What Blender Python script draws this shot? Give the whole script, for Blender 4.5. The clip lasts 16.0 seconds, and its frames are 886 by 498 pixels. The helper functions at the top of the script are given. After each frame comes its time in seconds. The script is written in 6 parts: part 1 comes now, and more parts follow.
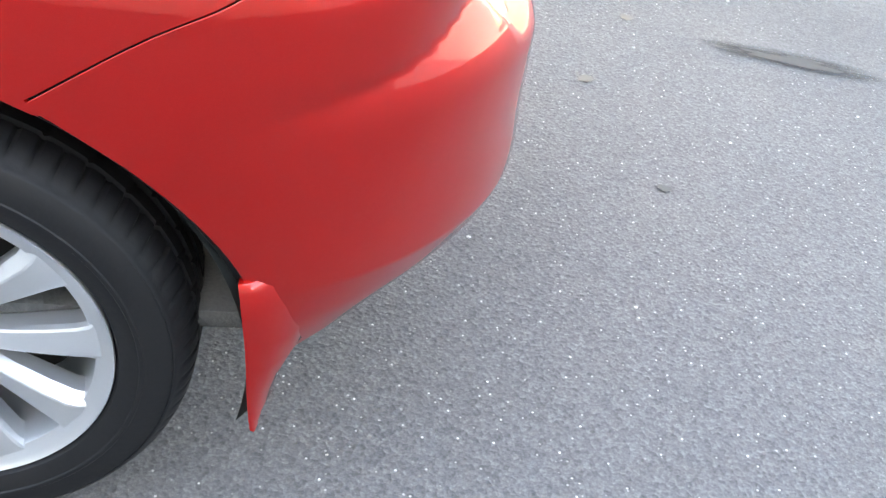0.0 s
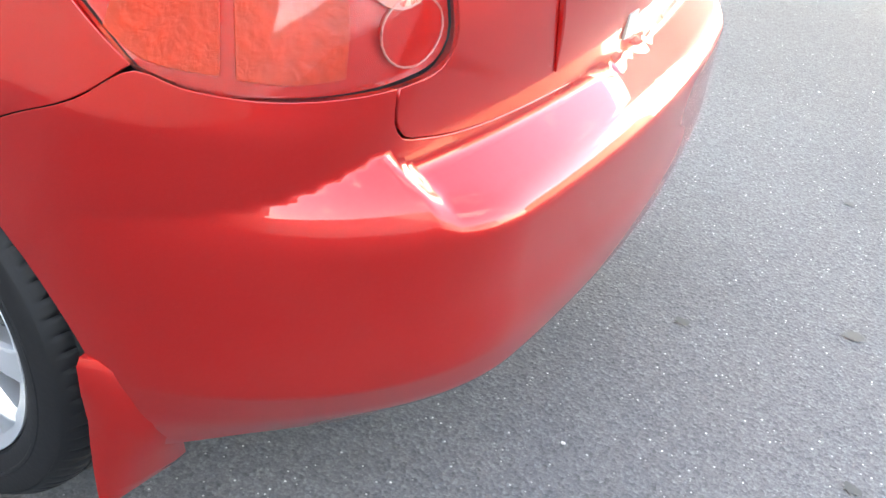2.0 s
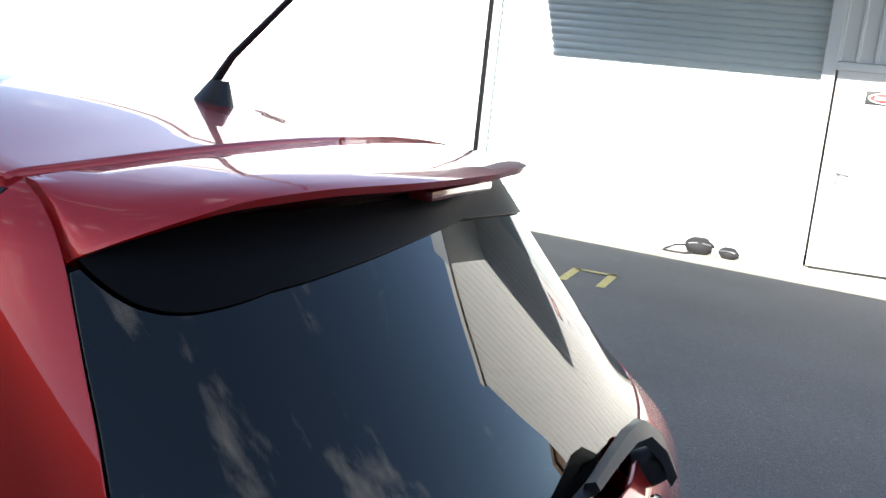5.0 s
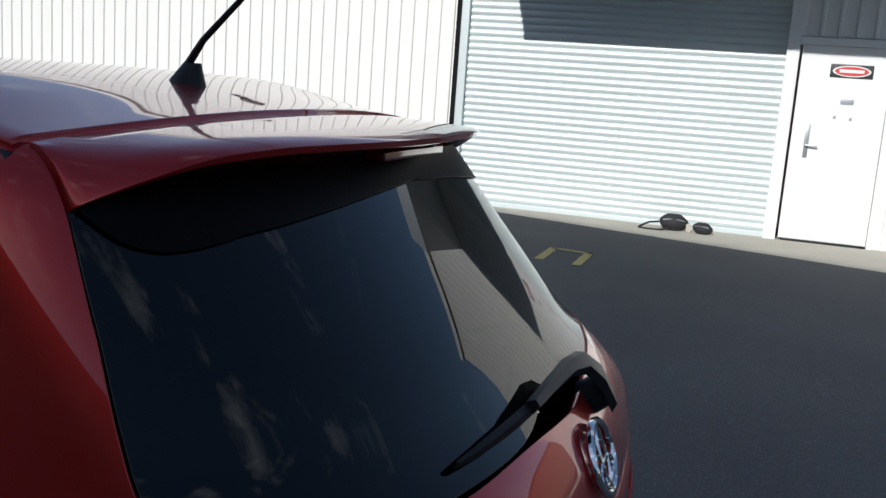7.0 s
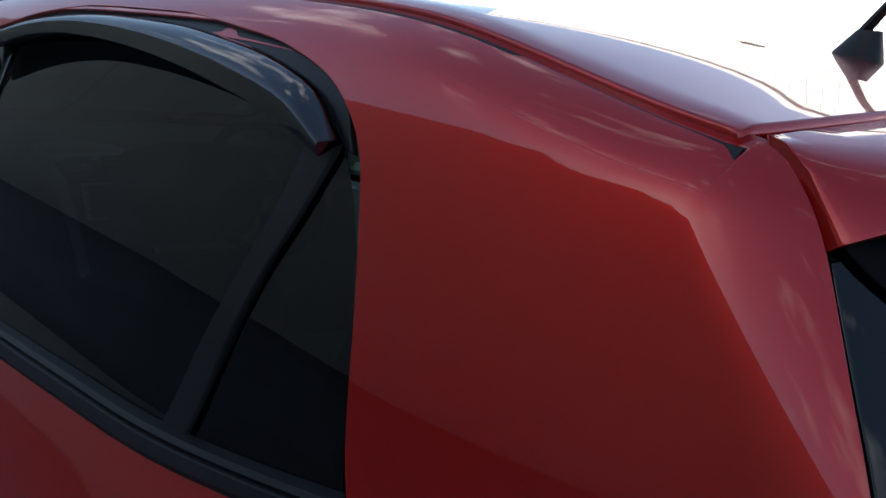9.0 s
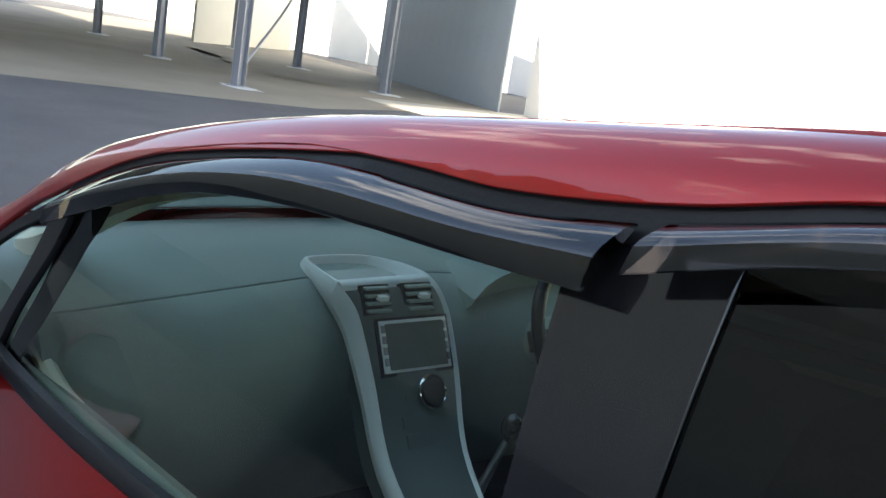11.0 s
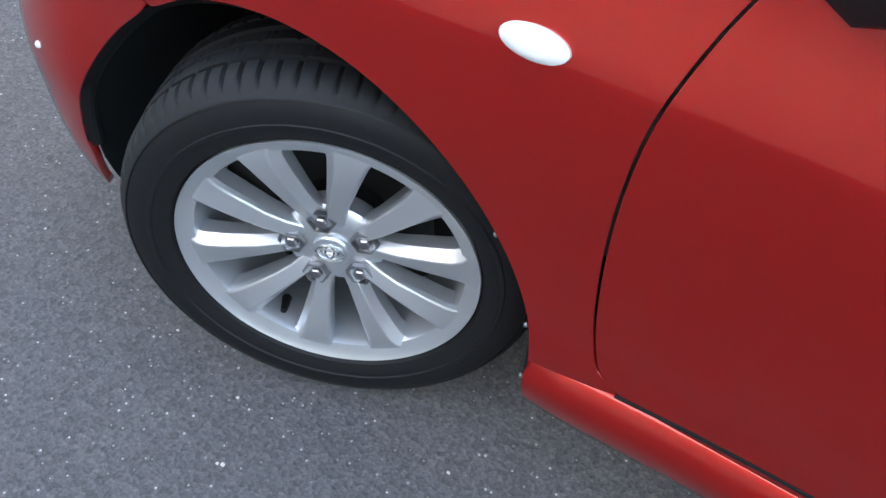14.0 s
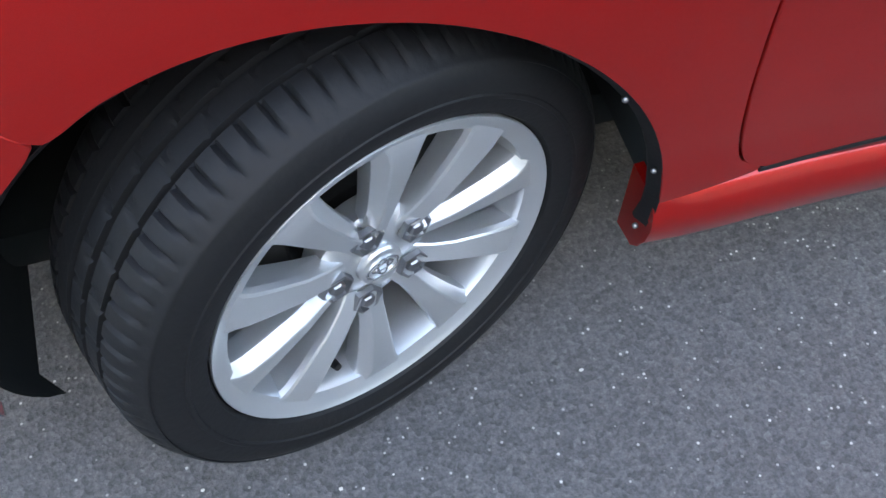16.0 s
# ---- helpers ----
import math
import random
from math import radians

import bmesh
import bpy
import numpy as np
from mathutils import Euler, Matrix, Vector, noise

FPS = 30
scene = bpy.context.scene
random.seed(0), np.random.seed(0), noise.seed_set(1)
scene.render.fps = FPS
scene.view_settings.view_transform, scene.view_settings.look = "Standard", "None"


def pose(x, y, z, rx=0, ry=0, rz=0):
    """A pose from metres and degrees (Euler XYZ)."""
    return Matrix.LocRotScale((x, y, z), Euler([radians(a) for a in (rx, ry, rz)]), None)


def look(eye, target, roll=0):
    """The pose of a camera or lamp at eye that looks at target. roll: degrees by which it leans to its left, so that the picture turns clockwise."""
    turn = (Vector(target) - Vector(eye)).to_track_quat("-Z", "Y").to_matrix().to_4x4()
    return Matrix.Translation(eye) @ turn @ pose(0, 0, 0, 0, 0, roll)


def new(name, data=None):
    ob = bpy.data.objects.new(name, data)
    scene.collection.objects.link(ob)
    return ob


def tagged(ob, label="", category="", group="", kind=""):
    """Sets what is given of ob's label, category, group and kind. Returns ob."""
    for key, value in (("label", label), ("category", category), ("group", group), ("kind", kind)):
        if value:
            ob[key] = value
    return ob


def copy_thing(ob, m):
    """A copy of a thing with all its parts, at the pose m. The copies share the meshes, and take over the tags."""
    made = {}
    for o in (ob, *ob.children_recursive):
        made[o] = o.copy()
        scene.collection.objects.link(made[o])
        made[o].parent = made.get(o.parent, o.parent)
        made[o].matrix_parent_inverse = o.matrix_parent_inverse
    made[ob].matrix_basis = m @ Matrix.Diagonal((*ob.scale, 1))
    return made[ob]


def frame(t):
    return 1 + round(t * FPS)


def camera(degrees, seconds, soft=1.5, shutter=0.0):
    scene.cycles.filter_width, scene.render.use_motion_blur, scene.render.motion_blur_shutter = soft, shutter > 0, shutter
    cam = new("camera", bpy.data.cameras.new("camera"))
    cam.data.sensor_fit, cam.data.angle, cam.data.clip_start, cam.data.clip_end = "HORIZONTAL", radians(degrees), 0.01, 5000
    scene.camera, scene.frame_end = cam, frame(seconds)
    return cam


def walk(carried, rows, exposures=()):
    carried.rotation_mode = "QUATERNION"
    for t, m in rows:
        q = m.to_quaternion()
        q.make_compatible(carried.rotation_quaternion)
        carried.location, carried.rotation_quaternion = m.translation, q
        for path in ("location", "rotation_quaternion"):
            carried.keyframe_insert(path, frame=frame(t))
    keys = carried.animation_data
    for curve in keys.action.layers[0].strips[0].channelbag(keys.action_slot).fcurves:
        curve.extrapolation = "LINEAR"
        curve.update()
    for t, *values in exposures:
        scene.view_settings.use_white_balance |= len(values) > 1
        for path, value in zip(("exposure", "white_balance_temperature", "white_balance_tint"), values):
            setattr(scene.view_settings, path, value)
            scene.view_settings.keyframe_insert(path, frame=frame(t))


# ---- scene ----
cam = camera(50.41, 16.0)
PATH = [
    (0, (1.695, -1.652, 1.129), (2.050, -0.095, -0.075), 11.0),
    (0.5, (1.894, -1.503, 1.085), (1.832, 0.079, -0.137), 11.0),
    (1, (2.104, -1.460, 1.072), (1.686, 0.055, -0.165), 7.7),
    (1.5, (2.218, -1.480, 1.106), (1.718, 0.046, -0.087), 10.1),
    (2, (2.335, -1.447, 1.207), (1.671, 0.097, 0.123), 10.3),
    (2.5, (2.429, -1.374, 1.291), (1.571, 0.147, 0.317), 8.6),
    (2.7, (2.441, -1.351, 1.311), (1.523, 0.174, 0.398), 7.7),
    (3, (2.390, -1.315, 1.353), (1.460, 0.253, 0.531), 6.8),
    (3.5, (2.246, -1.326, 1.409), (1.443, 0.402, 0.802), 6.3),
    (4, (2.080, -1.307, 1.513), (1.419, 0.536, 1.106), 7.2),
    (4.2, (2.031, -1.270, 1.551), (1.381, 0.589, 1.201), 7.5),
    (6.3, (1.995, -1.095, 1.562), (1.358, 0.775, 1.247), 3.9),
    (6.5, (2.028, -1.142, 1.560), (1.403, 0.729, 1.233), 4.5),
    (7, (2.090, -1.275, 1.540), (1.490, 0.600, 1.190), 4.2),
    (7.5, (2.114, -1.318, 1.517), (1.508, 0.550, 1.143), 3.8),
    (8, (2.036, -1.281, 1.507), (1.314, 0.538, 1.095), 4.7),
    (8.2, (1.970, -1.230, 1.505), (1.144, 0.541, 1.078), 5.1),
    (8.5, (1.887, -1.198, 1.503), (0.873, 0.466, 1.052), 6.4),
    (8.8, (1.779, -1.135, 1.509), (0.540, 0.356, 1.020), 6.9),
    (9, (1.722, -1.116, 1.510), (0.353, 0.258, 1.020), 6.4),
    (9.2, (1.671, -1.106, 1.510), (0.215, 0.182, 1.038), 6.2),
    (11.3, (0.536, -1.205, 1.489), (-0.924, 0.100, 1.081), 10.5),
    (11.5, (0.443, -1.249, 1.469), (-1.027, 0.043, 1.055), 11.9),
    (12, (0.132, -1.302, 1.434), (-1.309, -0.028, 0.885), 13.0),
    (12.5, (-0.102, -1.312, 1.371), (-1.523, -0.102, 0.652), 11.2),
    (13, (-0.337, -1.354, 1.366), (-1.553, -0.232, 0.242), 4.4),
    (13.5, (-0.544, -1.452, 1.328), (-1.470, -0.296, -0.016), 4.8),
    (14, (-0.736, -1.529, 1.296), (-1.390, -0.333, -0.168), 3.7),
    (14.5, (-0.913, -1.496, 1.253), (-1.317, -0.314, -0.309), 2.2),
    (15, (-1.104, -1.464, 1.217), (-1.174, -0.321, -0.423), 3.4),
    (15.5, (-1.243, -1.490, 1.249), (-1.054, -0.405, -0.421), 1.4),
    (16, (-1.371, -1.380, 1.189), (-1.115, -0.309, -0.481), -3.3),
]
EXPOSURES = [(0, 3.85, 8300, 10), (1.5, 3.95, 8300, 10), (2.5, 3.8, 7900, 10), (3.0, 3.75, 7400, 10), (3.5, 3.35, 7000, 10), (4.0, 2.8, 6800, 10), (6.5, -0.15, 6000, 10), (7.5, -0.35, 6100, 10), (8.2, -0.42, 6200, 10), (8.5, -0.15, 6300, 10), (9.0, .9, 6500, 10), (11.5, 1.9, 7300, 10), (12.0, 1.92, 7400, 10), (12.5, 2.17, 7600, 10), (13.0, 2.5, 7900, 10), (13.5, 2.9, 7900, 10), (15, 3.25, 7700, 10), (16, 3.3, 7700, 10)]
walk(cam, [(t, look(eye, target, roll)) for t, eye, target, roll in PATH], EXPOSURES)

# ---- light ----
SUN_WAY = Vector((.25, 1.864, -1)).normalized()
world = bpy.data.worlds.new("sky")
scene.world = world
world.use_nodes = True
wn = world.node_tree.nodes
sky = wn.new("ShaderNodeTexSky")
sky.sky_type = "NISHITA"
sky.sun_disc = False
sky.sun_elevation = math.asin(-SUN_WAY.z)
sky.sun_rotation = math.atan2(-SUN_WAY.x, -SUN_WAY.y)
sky.dust_density = .7
clouds = wn.new("ShaderNodeTexNoise")
clouds.inputs["Scale"].default_value = 4.6
clouds.inputs["Detail"].default_value = 7
clouds.inputs["Roughness"].default_value = .62
cloud_ramp = wn.new("ShaderNodeValToRGB")
cloud_ramp.color_ramp.elements[0].position, cloud_ramp.color_ramp.elements[0].color = .565, (0, 0, 0, 1)
cloud_ramp.color_ramp.elements[1].position, cloud_ramp.color_ramp.elements[1].color = .78, (1, 1, 1, 1)
sky_mix = wn.new("ShaderNodeMix")
sky_mix.data_type = "RGBA"
sky_mix.inputs[7].default_value = (9.5, 9.6, 9.8, 1)
coords = wn.new("ShaderNodeTexCoord")
wl = world.node_tree.links
wl.new(coords.outputs["Generated"], clouds.inputs["Vector"])
wl.new(clouds.outputs["Fac"], cloud_ramp.inputs["Fac"])
wl.new(cloud_ramp.outputs["Color"], sky_mix.inputs[0])
wl.new(sky.outputs[0], sky_mix.inputs[6])
wl.new(sky_mix.outputs[2], wn["Background"].inputs["Color"])
wn["Background"].inputs["Strength"].default_value = .14

sun = new("sun", bpy.data.lights.new("sun", "SUN"))
sun.data.energy = 5.0
sun.data.angle = radians(.53)
sun.data.color = (1, .95, .87)
sun.matrix_world = look((0, 0, 40), Vector((0, 0, 40)) + SUN_WAY)


# ---- materials ----
def material(name, color, rough=.5, metal=0.0, grain=0.0, scale=40.0, bump=0.0, stain=0.0, stain_scale=2.0, coat=0.0, spec=.5, emit=None):
    """A surface with fine grain, broad stains and relief."""
    m = bpy.data.materials.new(name)
    m.use_nodes = True
    n, l = m.node_tree.nodes, m.node_tree.links
    b = n["Principled BSDF"]
    b.inputs["Base Color"].default_value = (*color, 1)
    b.inputs["Roughness"].default_value = rough
    b.inputs["Metallic"].default_value = metal
    b.inputs["Specular IOR Level"].default_value = spec
    b.inputs["Coat Weight"].default_value = coat
    b.inputs["Coat Roughness"].default_value = .02
    if emit:
        b.inputs["Emission Color"].default_value = (*color, 1)
        b.inputs["Emission Strength"].default_value = emit
    tc = n.new("ShaderNodeTexCoord")
    if grain or bump:
        g = n.new("ShaderNodeTexNoise")
        g.inputs["Scale"].default_value = scale
        g.inputs["Detail"].default_value = 5
        l.new(tc.outputs["Object"], g.inputs["Vector"])
    if grain or stain:
        s = n.new("ShaderNodeTexNoise")
        s.inputs["Scale"].default_value = stain_scale
        s.inputs["Detail"].default_value = 4
        l.new(tc.outputs["Object"], s.inputs["Vector"])
        add = n.new("ShaderNodeMath")
        add.operation = "MULTIPLY_ADD"
        add.inputs[1].default_value = 2 * stain
        add.inputs[2].default_value = 1 - stain
        l.new(s.outputs["Fac"], add.inputs[0])
        last = add.outputs[0]
        if grain:
            a2 = n.new("ShaderNodeMath")
            a2.operation = "MULTIPLY_ADD"
            a2.inputs[1].default_value = 2 * grain
            l.new(g.outputs["Fac"], a2.inputs[0])
            sub = n.new("ShaderNodeMath")
            sub.operation = "SUBTRACT"
            sub.inputs[1].default_value = grain
            l.new(last, sub.inputs[0])
            l.new(sub.outputs[0], a2.inputs[2])
            last = a2.outputs[0]
        mul = n.new("ShaderNodeVectorMath")
        mul.operation = "SCALE"
        mul.inputs[0].default_value = color
        l.new(last, mul.inputs["Scale"])
        l.new(mul.outputs[0], b.inputs["Base Color"])
    if bump:
        bp = n.new("ShaderNodeBump")
        bp.inputs["Strength"].default_value = bump
        bp.inputs["Distance"].default_value = .004
        l.new(g.outputs["Fac"], bp.inputs["Height"])
        l.new(bp.outputs[0], b.inputs["Normal"])
    return m


def glass_material(name, tint, gloss_ior=1.5):
    m = bpy.data.materials.new(name)
    m.use_nodes = True
    n, l = m.node_tree.nodes, m.node_tree.links
    n.remove(n["Principled BSDF"])
    t = n.new("ShaderNodeBsdfTransparent")
    t.inputs["Color"].default_value = (*tint, 1)
    g = n.new("ShaderNodeBsdfGlossy")
    g.inputs["Roughness"].default_value = .004
    f = n.new("ShaderNodeFresnel")
    f.inputs["IOR"].default_value = gloss_ior
    x = n.new("ShaderNodeMixShader")
    l.new(f.outputs[0], x.inputs[0])
    l.new(t.outputs[0], x.inputs[1])
    l.new(g.outputs[0], x.inputs[2])
    l.new(x.outputs[0], n["Material Output"].inputs["Surface"])
    return m


def paint_material():
    """Red metallic paint: a flaked base under a clear coat, a little dust."""
    m = bpy.data.materials.new("red_paint")
    m.use_nodes = True
    n, l = m.node_tree.nodes, m.node_tree.links
    b = n["Principled BSDF"]
    b.inputs["Metallic"].default_value = .56
    b.inputs["Roughness"].default_value = .34
    b.inputs["Specular IOR Level"].default_value = .1
    b.inputs["Coat Weight"].default_value = 1
    b.inputs["Coat Roughness"].default_value = .015
    b.inputs["Coat IOR"].default_value = 1.5
    tc = n.new("ShaderNodeTexCoord")
    fl = n.new("ShaderNodeTexVoronoi")
    fl.inputs["Scale"].default_value = 1400
    l.new(tc.outputs["Object"], fl.inputs["Vector"])
    ramp = n.new("ShaderNodeValToRGB")
    ramp.color_ramp.elements[0].color = (.37, .0048, .0032, 1)
    ramp.color_ramp.elements[1].color = (.44, .0070, .0046, 1)
    l.new(fl.outputs["Distance"], ramp.inputs["Fac"])
    dust = n.new("ShaderNodeTexNoise")
    dust.inputs["Scale"].default_value = 3.5
    dust.inputs["Detail"].default_value = 6
    l.new(tc.outputs["Object"], dust.inputs["Vector"])
    mr = n.new("ShaderNodeMapRange")
    mr.inputs["From Min"].default_value, mr.inputs["From Max"].default_value = .55, .8
    mr.inputs["To Min"].default_value, mr.inputs["To Max"].default_value = 0, .02
    l.new(dust.outputs["Fac"], mr.inputs["Value"])
    mix = n.new("ShaderNodeMix")
    mix.data_type = "RGBA"
    mix.inputs[7].default_value = (.45, .36, .31, 1)
    l.new(mr.outputs[0], mix.inputs[0])
    l.new(ramp.outputs[0], mix.inputs[6])
    l.new(mix.outputs[2], b.inputs["Base Color"])
    return m


def asphalt_material():
    """Dark worn asphalt with pale stone chips, fine relief, oil spots and broad wear."""
    m = bpy.data.materials.new("asphalt")
    m.use_nodes = True
    n, l = m.node_tree.nodes, m.node_tree.links
    b = n["Principled BSDF"]
    b.inputs["Roughness"].default_value = .86
    tc = n.new("ShaderNodeTexCoord")

    def noise_node(scale, detail, rough=.5):
        x = n.new("ShaderNodeTexNoise")
        x.inputs["Scale"].default_value, x.inputs["Detail"].default_value, x.inputs["Roughness"].default_value = scale, detail, rough
        l.new(tc.outputs["Object"], x.inputs["Vector"])
        return x.outputs["Fac"]

    def ramp_node(src, stops):
        x = n.new("ShaderNodeValToRGB")
        while len(x.color_ramp.elements) < len(stops):
            x.color_ramp.elements.new(.5)
        for e, (p, c) in zip(x.color_ramp.elements, stops):
            e.position, e.color = p, (*c, 1)
        l.new(src, x.inputs["Fac"])
        return x.outputs["Color"]

    def mix_node(kind, fac, a, c):
        x = n.new("ShaderNodeMix")
        x.data_type, x.blend_type = "RGBA", kind
        for src, i in ((fac, 0), (a, 6), (c, 7)):
            if hasattr(src, "is_output"):
                l.new(src, x.inputs[i])
            else:
                x.inputs[i].default_value = src
        return x.outputs[2]

    base = ramp_node(noise_node(160, 6, .7), ((.30, (.050, .050, .053)), (.55, (.105, .104, .107)), (.78, (.17, .168, .17))))
    stones = n.new("ShaderNodeTexVoronoi")
    stones.inputs["Scale"].default_value = 105
    l.new(tc.outputs["Object"], stones.inputs["Vector"])
    size = ramp_node(stones.outputs["Distance"], ((.17, (1, 1, 1)), (.26, (0, 0, 0))))
    sep = n.new("ShaderNodeSeparateColor")
    l.new(stones.outputs["Color"], sep.inputs[0])
    rare = ramp_node(sep.outputs[0], ((.87, (0, 0, 0)), (.91, (1, 1, 1))))
    chips = mix_node("MULTIPLY", 1.0, size, rare)
    tone = ramp_node(sep.outputs[1], ((0, (.22, .215, .21)), (1, (.50, .485, .47))))
    col = mix_node("MIX", chips, base, tone)
    grey = ramp_node(sep.outputs[2], ((.0, (.72, .72, .72)), (1, (1.25, 1.25, 1.25))))
    col = mix_node("MULTIPLY", .8, col, grey)
    wear = ramp_node(noise_node(.55, 5), ((.35, (.84, .84, .85)), (.65, (1.14, 1.13, 1.1))))
    col = mix_node("MULTIPLY", 1.0, col, wear)
    spots = ramp_node(noise_node(2.1, 2), ((.20, (.42, .42, .42)), (.27, (1, 1, 1))))
    col = mix_node("MULTIPLY", .8, col, spots)
    l.new(col, b.inputs["Base Color"])
    bp = n.new("ShaderNodeBump")
    bp.inputs["Strength"].default_value, bp.inputs["Distance"].default_value = .55, .004
    l.new(stones.outputs["Distance"], bp.inputs["Height"])
    bp2 = n.new("ShaderNodeBump")
    bp2.inputs["Strength"].default_value, bp2.inputs["Distance"].default_value = .5, .003
    l.new(noise_node(220, 4), bp2.inputs["Height"])
    l.new(bp.outputs[0], bp2.inputs["Normal"])
    l.new(bp2.outputs[0], b.inputs["Normal"])
    return m


RED = paint_material()
ASPHALT = asphalt_material()
BLACK_TRIM = material("black_trim", (.009, .009, .010), .42, grain=.25, scale=220, bump=.08, spec=.3)
SASH = material("matt_black_sash", (.010, .010, .010), .7, grain=.2, scale=200, spec=.2)
FAIRING = material("black_fairing", (.004, .0035, .0035), .45, grain=.2, scale=200, spec=.06)
GLOSS_BLACK = material("gloss_black", (.012, .012, .013), .12, grain=.1, scale=300, coat=.6)
RUBBER = material("rubber", (.0055, .0055, .0065), .62, grain=.22, scale=120, bump=.15, stain=.2, stain_scale=9, spec=.36)
LINER = material("wheel_well_liner", (.005, .008, .008), .95, grain=.3, scale=60)
ALLOY = material("alloy", (.58, .60, .62), .30, metal=.72, grain=.04, scale=500, stain=.06, stain_scale=12)
STEEL = material("steel", (.35, .35, .36), .35, metal=1, grain=.15, scale=90)
CHROME = material("chrome", (.75, .76, .77), .07, metal=1, grain=.02, scale=200)
IRON = material("brake_iron", (.016, .015, .014), .6, metal=.5, grain=.3, scale=80)
CLEAR_GLASS = glass_material("clear_green_glass", (.86, .96, .91))
DARK_GLASS = glass_material("privacy_glass", (.022, .024, .025), 1.52)
VISOR_GLASS = glass_material("smoked_acrylic", (.30, .27, .25), 1.75)
LENS_TINT = glass_material("clear_tinted_lens", (.97, .88, .86), 1.5)
LENS_CLEAR = glass_material("clear_lens", (.93, .94, .94), 1.45)
LENS_RED = material("red_lens", (.66, .016, .010), .05, grain=.12, scale=160, stain=.15, stain_scale=20, coat=1, spec=.6)
LENS_AMBER = material("amber_reflector", (.66, .050, .010), .45, grain=.35, scale=70, bump=.6, stain=.25, stain_scale=14)
LENS_ROSE = material("rose_lens", (.80, .36, .30), .12, grain=.06, scale=200, coat=1)
REFLECTOR = material("lamp_reflector", (.92, .92, .91), .25, metal=.1, grain=.05, scale=60)
MARKER_WHITE = material("side_marker_lens", (.78, .78, .77), .12, grain=.05, scale=120, coat=1)
MIRROR = material("mirror_glass", (.86, .88, .9), .01, metal=1)
DASH = material("dash_plastic", (.29, .37, .335), .62, grain=.15, scale=400, bump=.3)
DASH_LIGHT = material("console_trim", (.90, .94, .92), .30, grain=.06, scale=300)
CREAM = material("cream_pillar_trim", (.74, .78, .65), .7, grain=.05, scale=300)
CONSOLE_DARK = material("console_plastic", (.10, .125, .115), .5, grain=.15, scale=400, bump=.2)
CLOTH = material("seat_cloth", (.085, .088, .088), .92, grain=.3, scale=260, bump=.5)
WHITE_WALL = material("white_cladding", (.80, .79, .75), .45, grain=.03, scale=30, stain=.07, stain_scale=.7)
WHITE_DOOR = material("white_door_paint", (.80, .80, .78), .42, grain=.03, scale=60, stain=.04, stain_scale=1.6)
ROLLER = material("pale_roller_steel", (.62, .68, .68), .38, metal=.15, grain=.04, scale=80, stain=.07, stain_scale=1.1)
CONCRETE = material("concrete", (.46, .43, .36), .9, grain=.15, scale=70, bump=.3, stain=.16, stain_scale=1.4)
GALV = material("galvanised_post", (.36, .38, .41), .5, metal=.4, grain=.1, scale=60, stain=.14, stain_scale=2.2)
SHED_STEEL = material("grey_sheet_steel", (.40, .44, .47), .45, metal=.3, grain=.05, scale=40, stain=.1, stain_scale=.8)
DARK_LENS = material("dark_red_lens", (.16, .008, .006), .1, grain=.1, coat=1)
BRICK_DARK = material("weathered_render", (.33, .315, .29), .9, grain=.15, scale=25, stain=.2, stain_scale=.35)
BROWN_BRICK = material("brown_brick", (.20, .14, .10), .9, grain=.2, scale=20, stain=.2, stain_scale=.6)
WHITE_LINE = material("white_road_paint", (.66, .66, .64), .8, grain=.25, scale=60, stain=.15, stain_scale=5)
YELLOW_LINE = material("yellow_road_paint", (.52, .43, .16), .85, grain=.35, scale=45, stain=.3, stain_scale=6)
BAG = material("black_nylon", (.02, .02, .022), .75, grain=.3, scale=150, bump=.5)
SIGN_DARK = material("sign_black", (.03, .03, .03), .5, grain=.1)
SIGN_WHITE = material("sign_white", (.78, .77, .75), .5, grain=.04)
SIGN_RED = material("sign_red", (.60, .05, .05), .5, grain=.05)

# ---- mesh helpers ----
from mathutils.geometry import delaunay_2d_cdt


def thing(name, at=(0, 0, 0), label="", category="", group="", kind=""):
    ob = new(name)
    ob.location = at
    ob.empty_display_size = .1
    return tagged(ob, label, category, group, kind)


def mesh_object(name, me, mat, parent=None, label=""):
    me.materials.append(mat)
    ob = new(name, me)
    if parent:
        ob.parent = parent
    if label:
        tagged(ob, label)
    return ob


def part(name, bm, mat, parent=None, label="", smooth=True):
    me = bpy.data.meshes.new(name)
    bmesh.ops.recalc_face_normals(bm, faces=bm.faces)
    bm.to_mesh(me)
    bm.free()
    for p in me.polygons:
        p.use_smooth = smooth
    if smooth:
        me.set_sharp_from_angle(angle=radians(38))
    return mesh_object(name, me, mat, parent, label)


def box(bm, lo, hi, bevel=0.0, m=None):
    r = bmesh.ops.create_cube(bm, size=1)
    for v in r["verts"]:
        v.co = Vector([(a + b) / 2 + (b - a) * c for a, b, c in zip(lo, hi, v.co)])
    if bevel:
        es = list({e for v in r["verts"] for e in v.link_edges})
        got = bmesh.ops.bevel(bm, geom=es, offset=bevel, segments=2, affect="EDGES", profile=.6)
        vs = list({v for f in got["faces"] for v in f.verts} | {v for v in r["verts"] if v.is_valid})
    else:
        vs = r["verts"]
    if m is not None:
        for v in vs:
            v.co = m @ v.co
    return vs


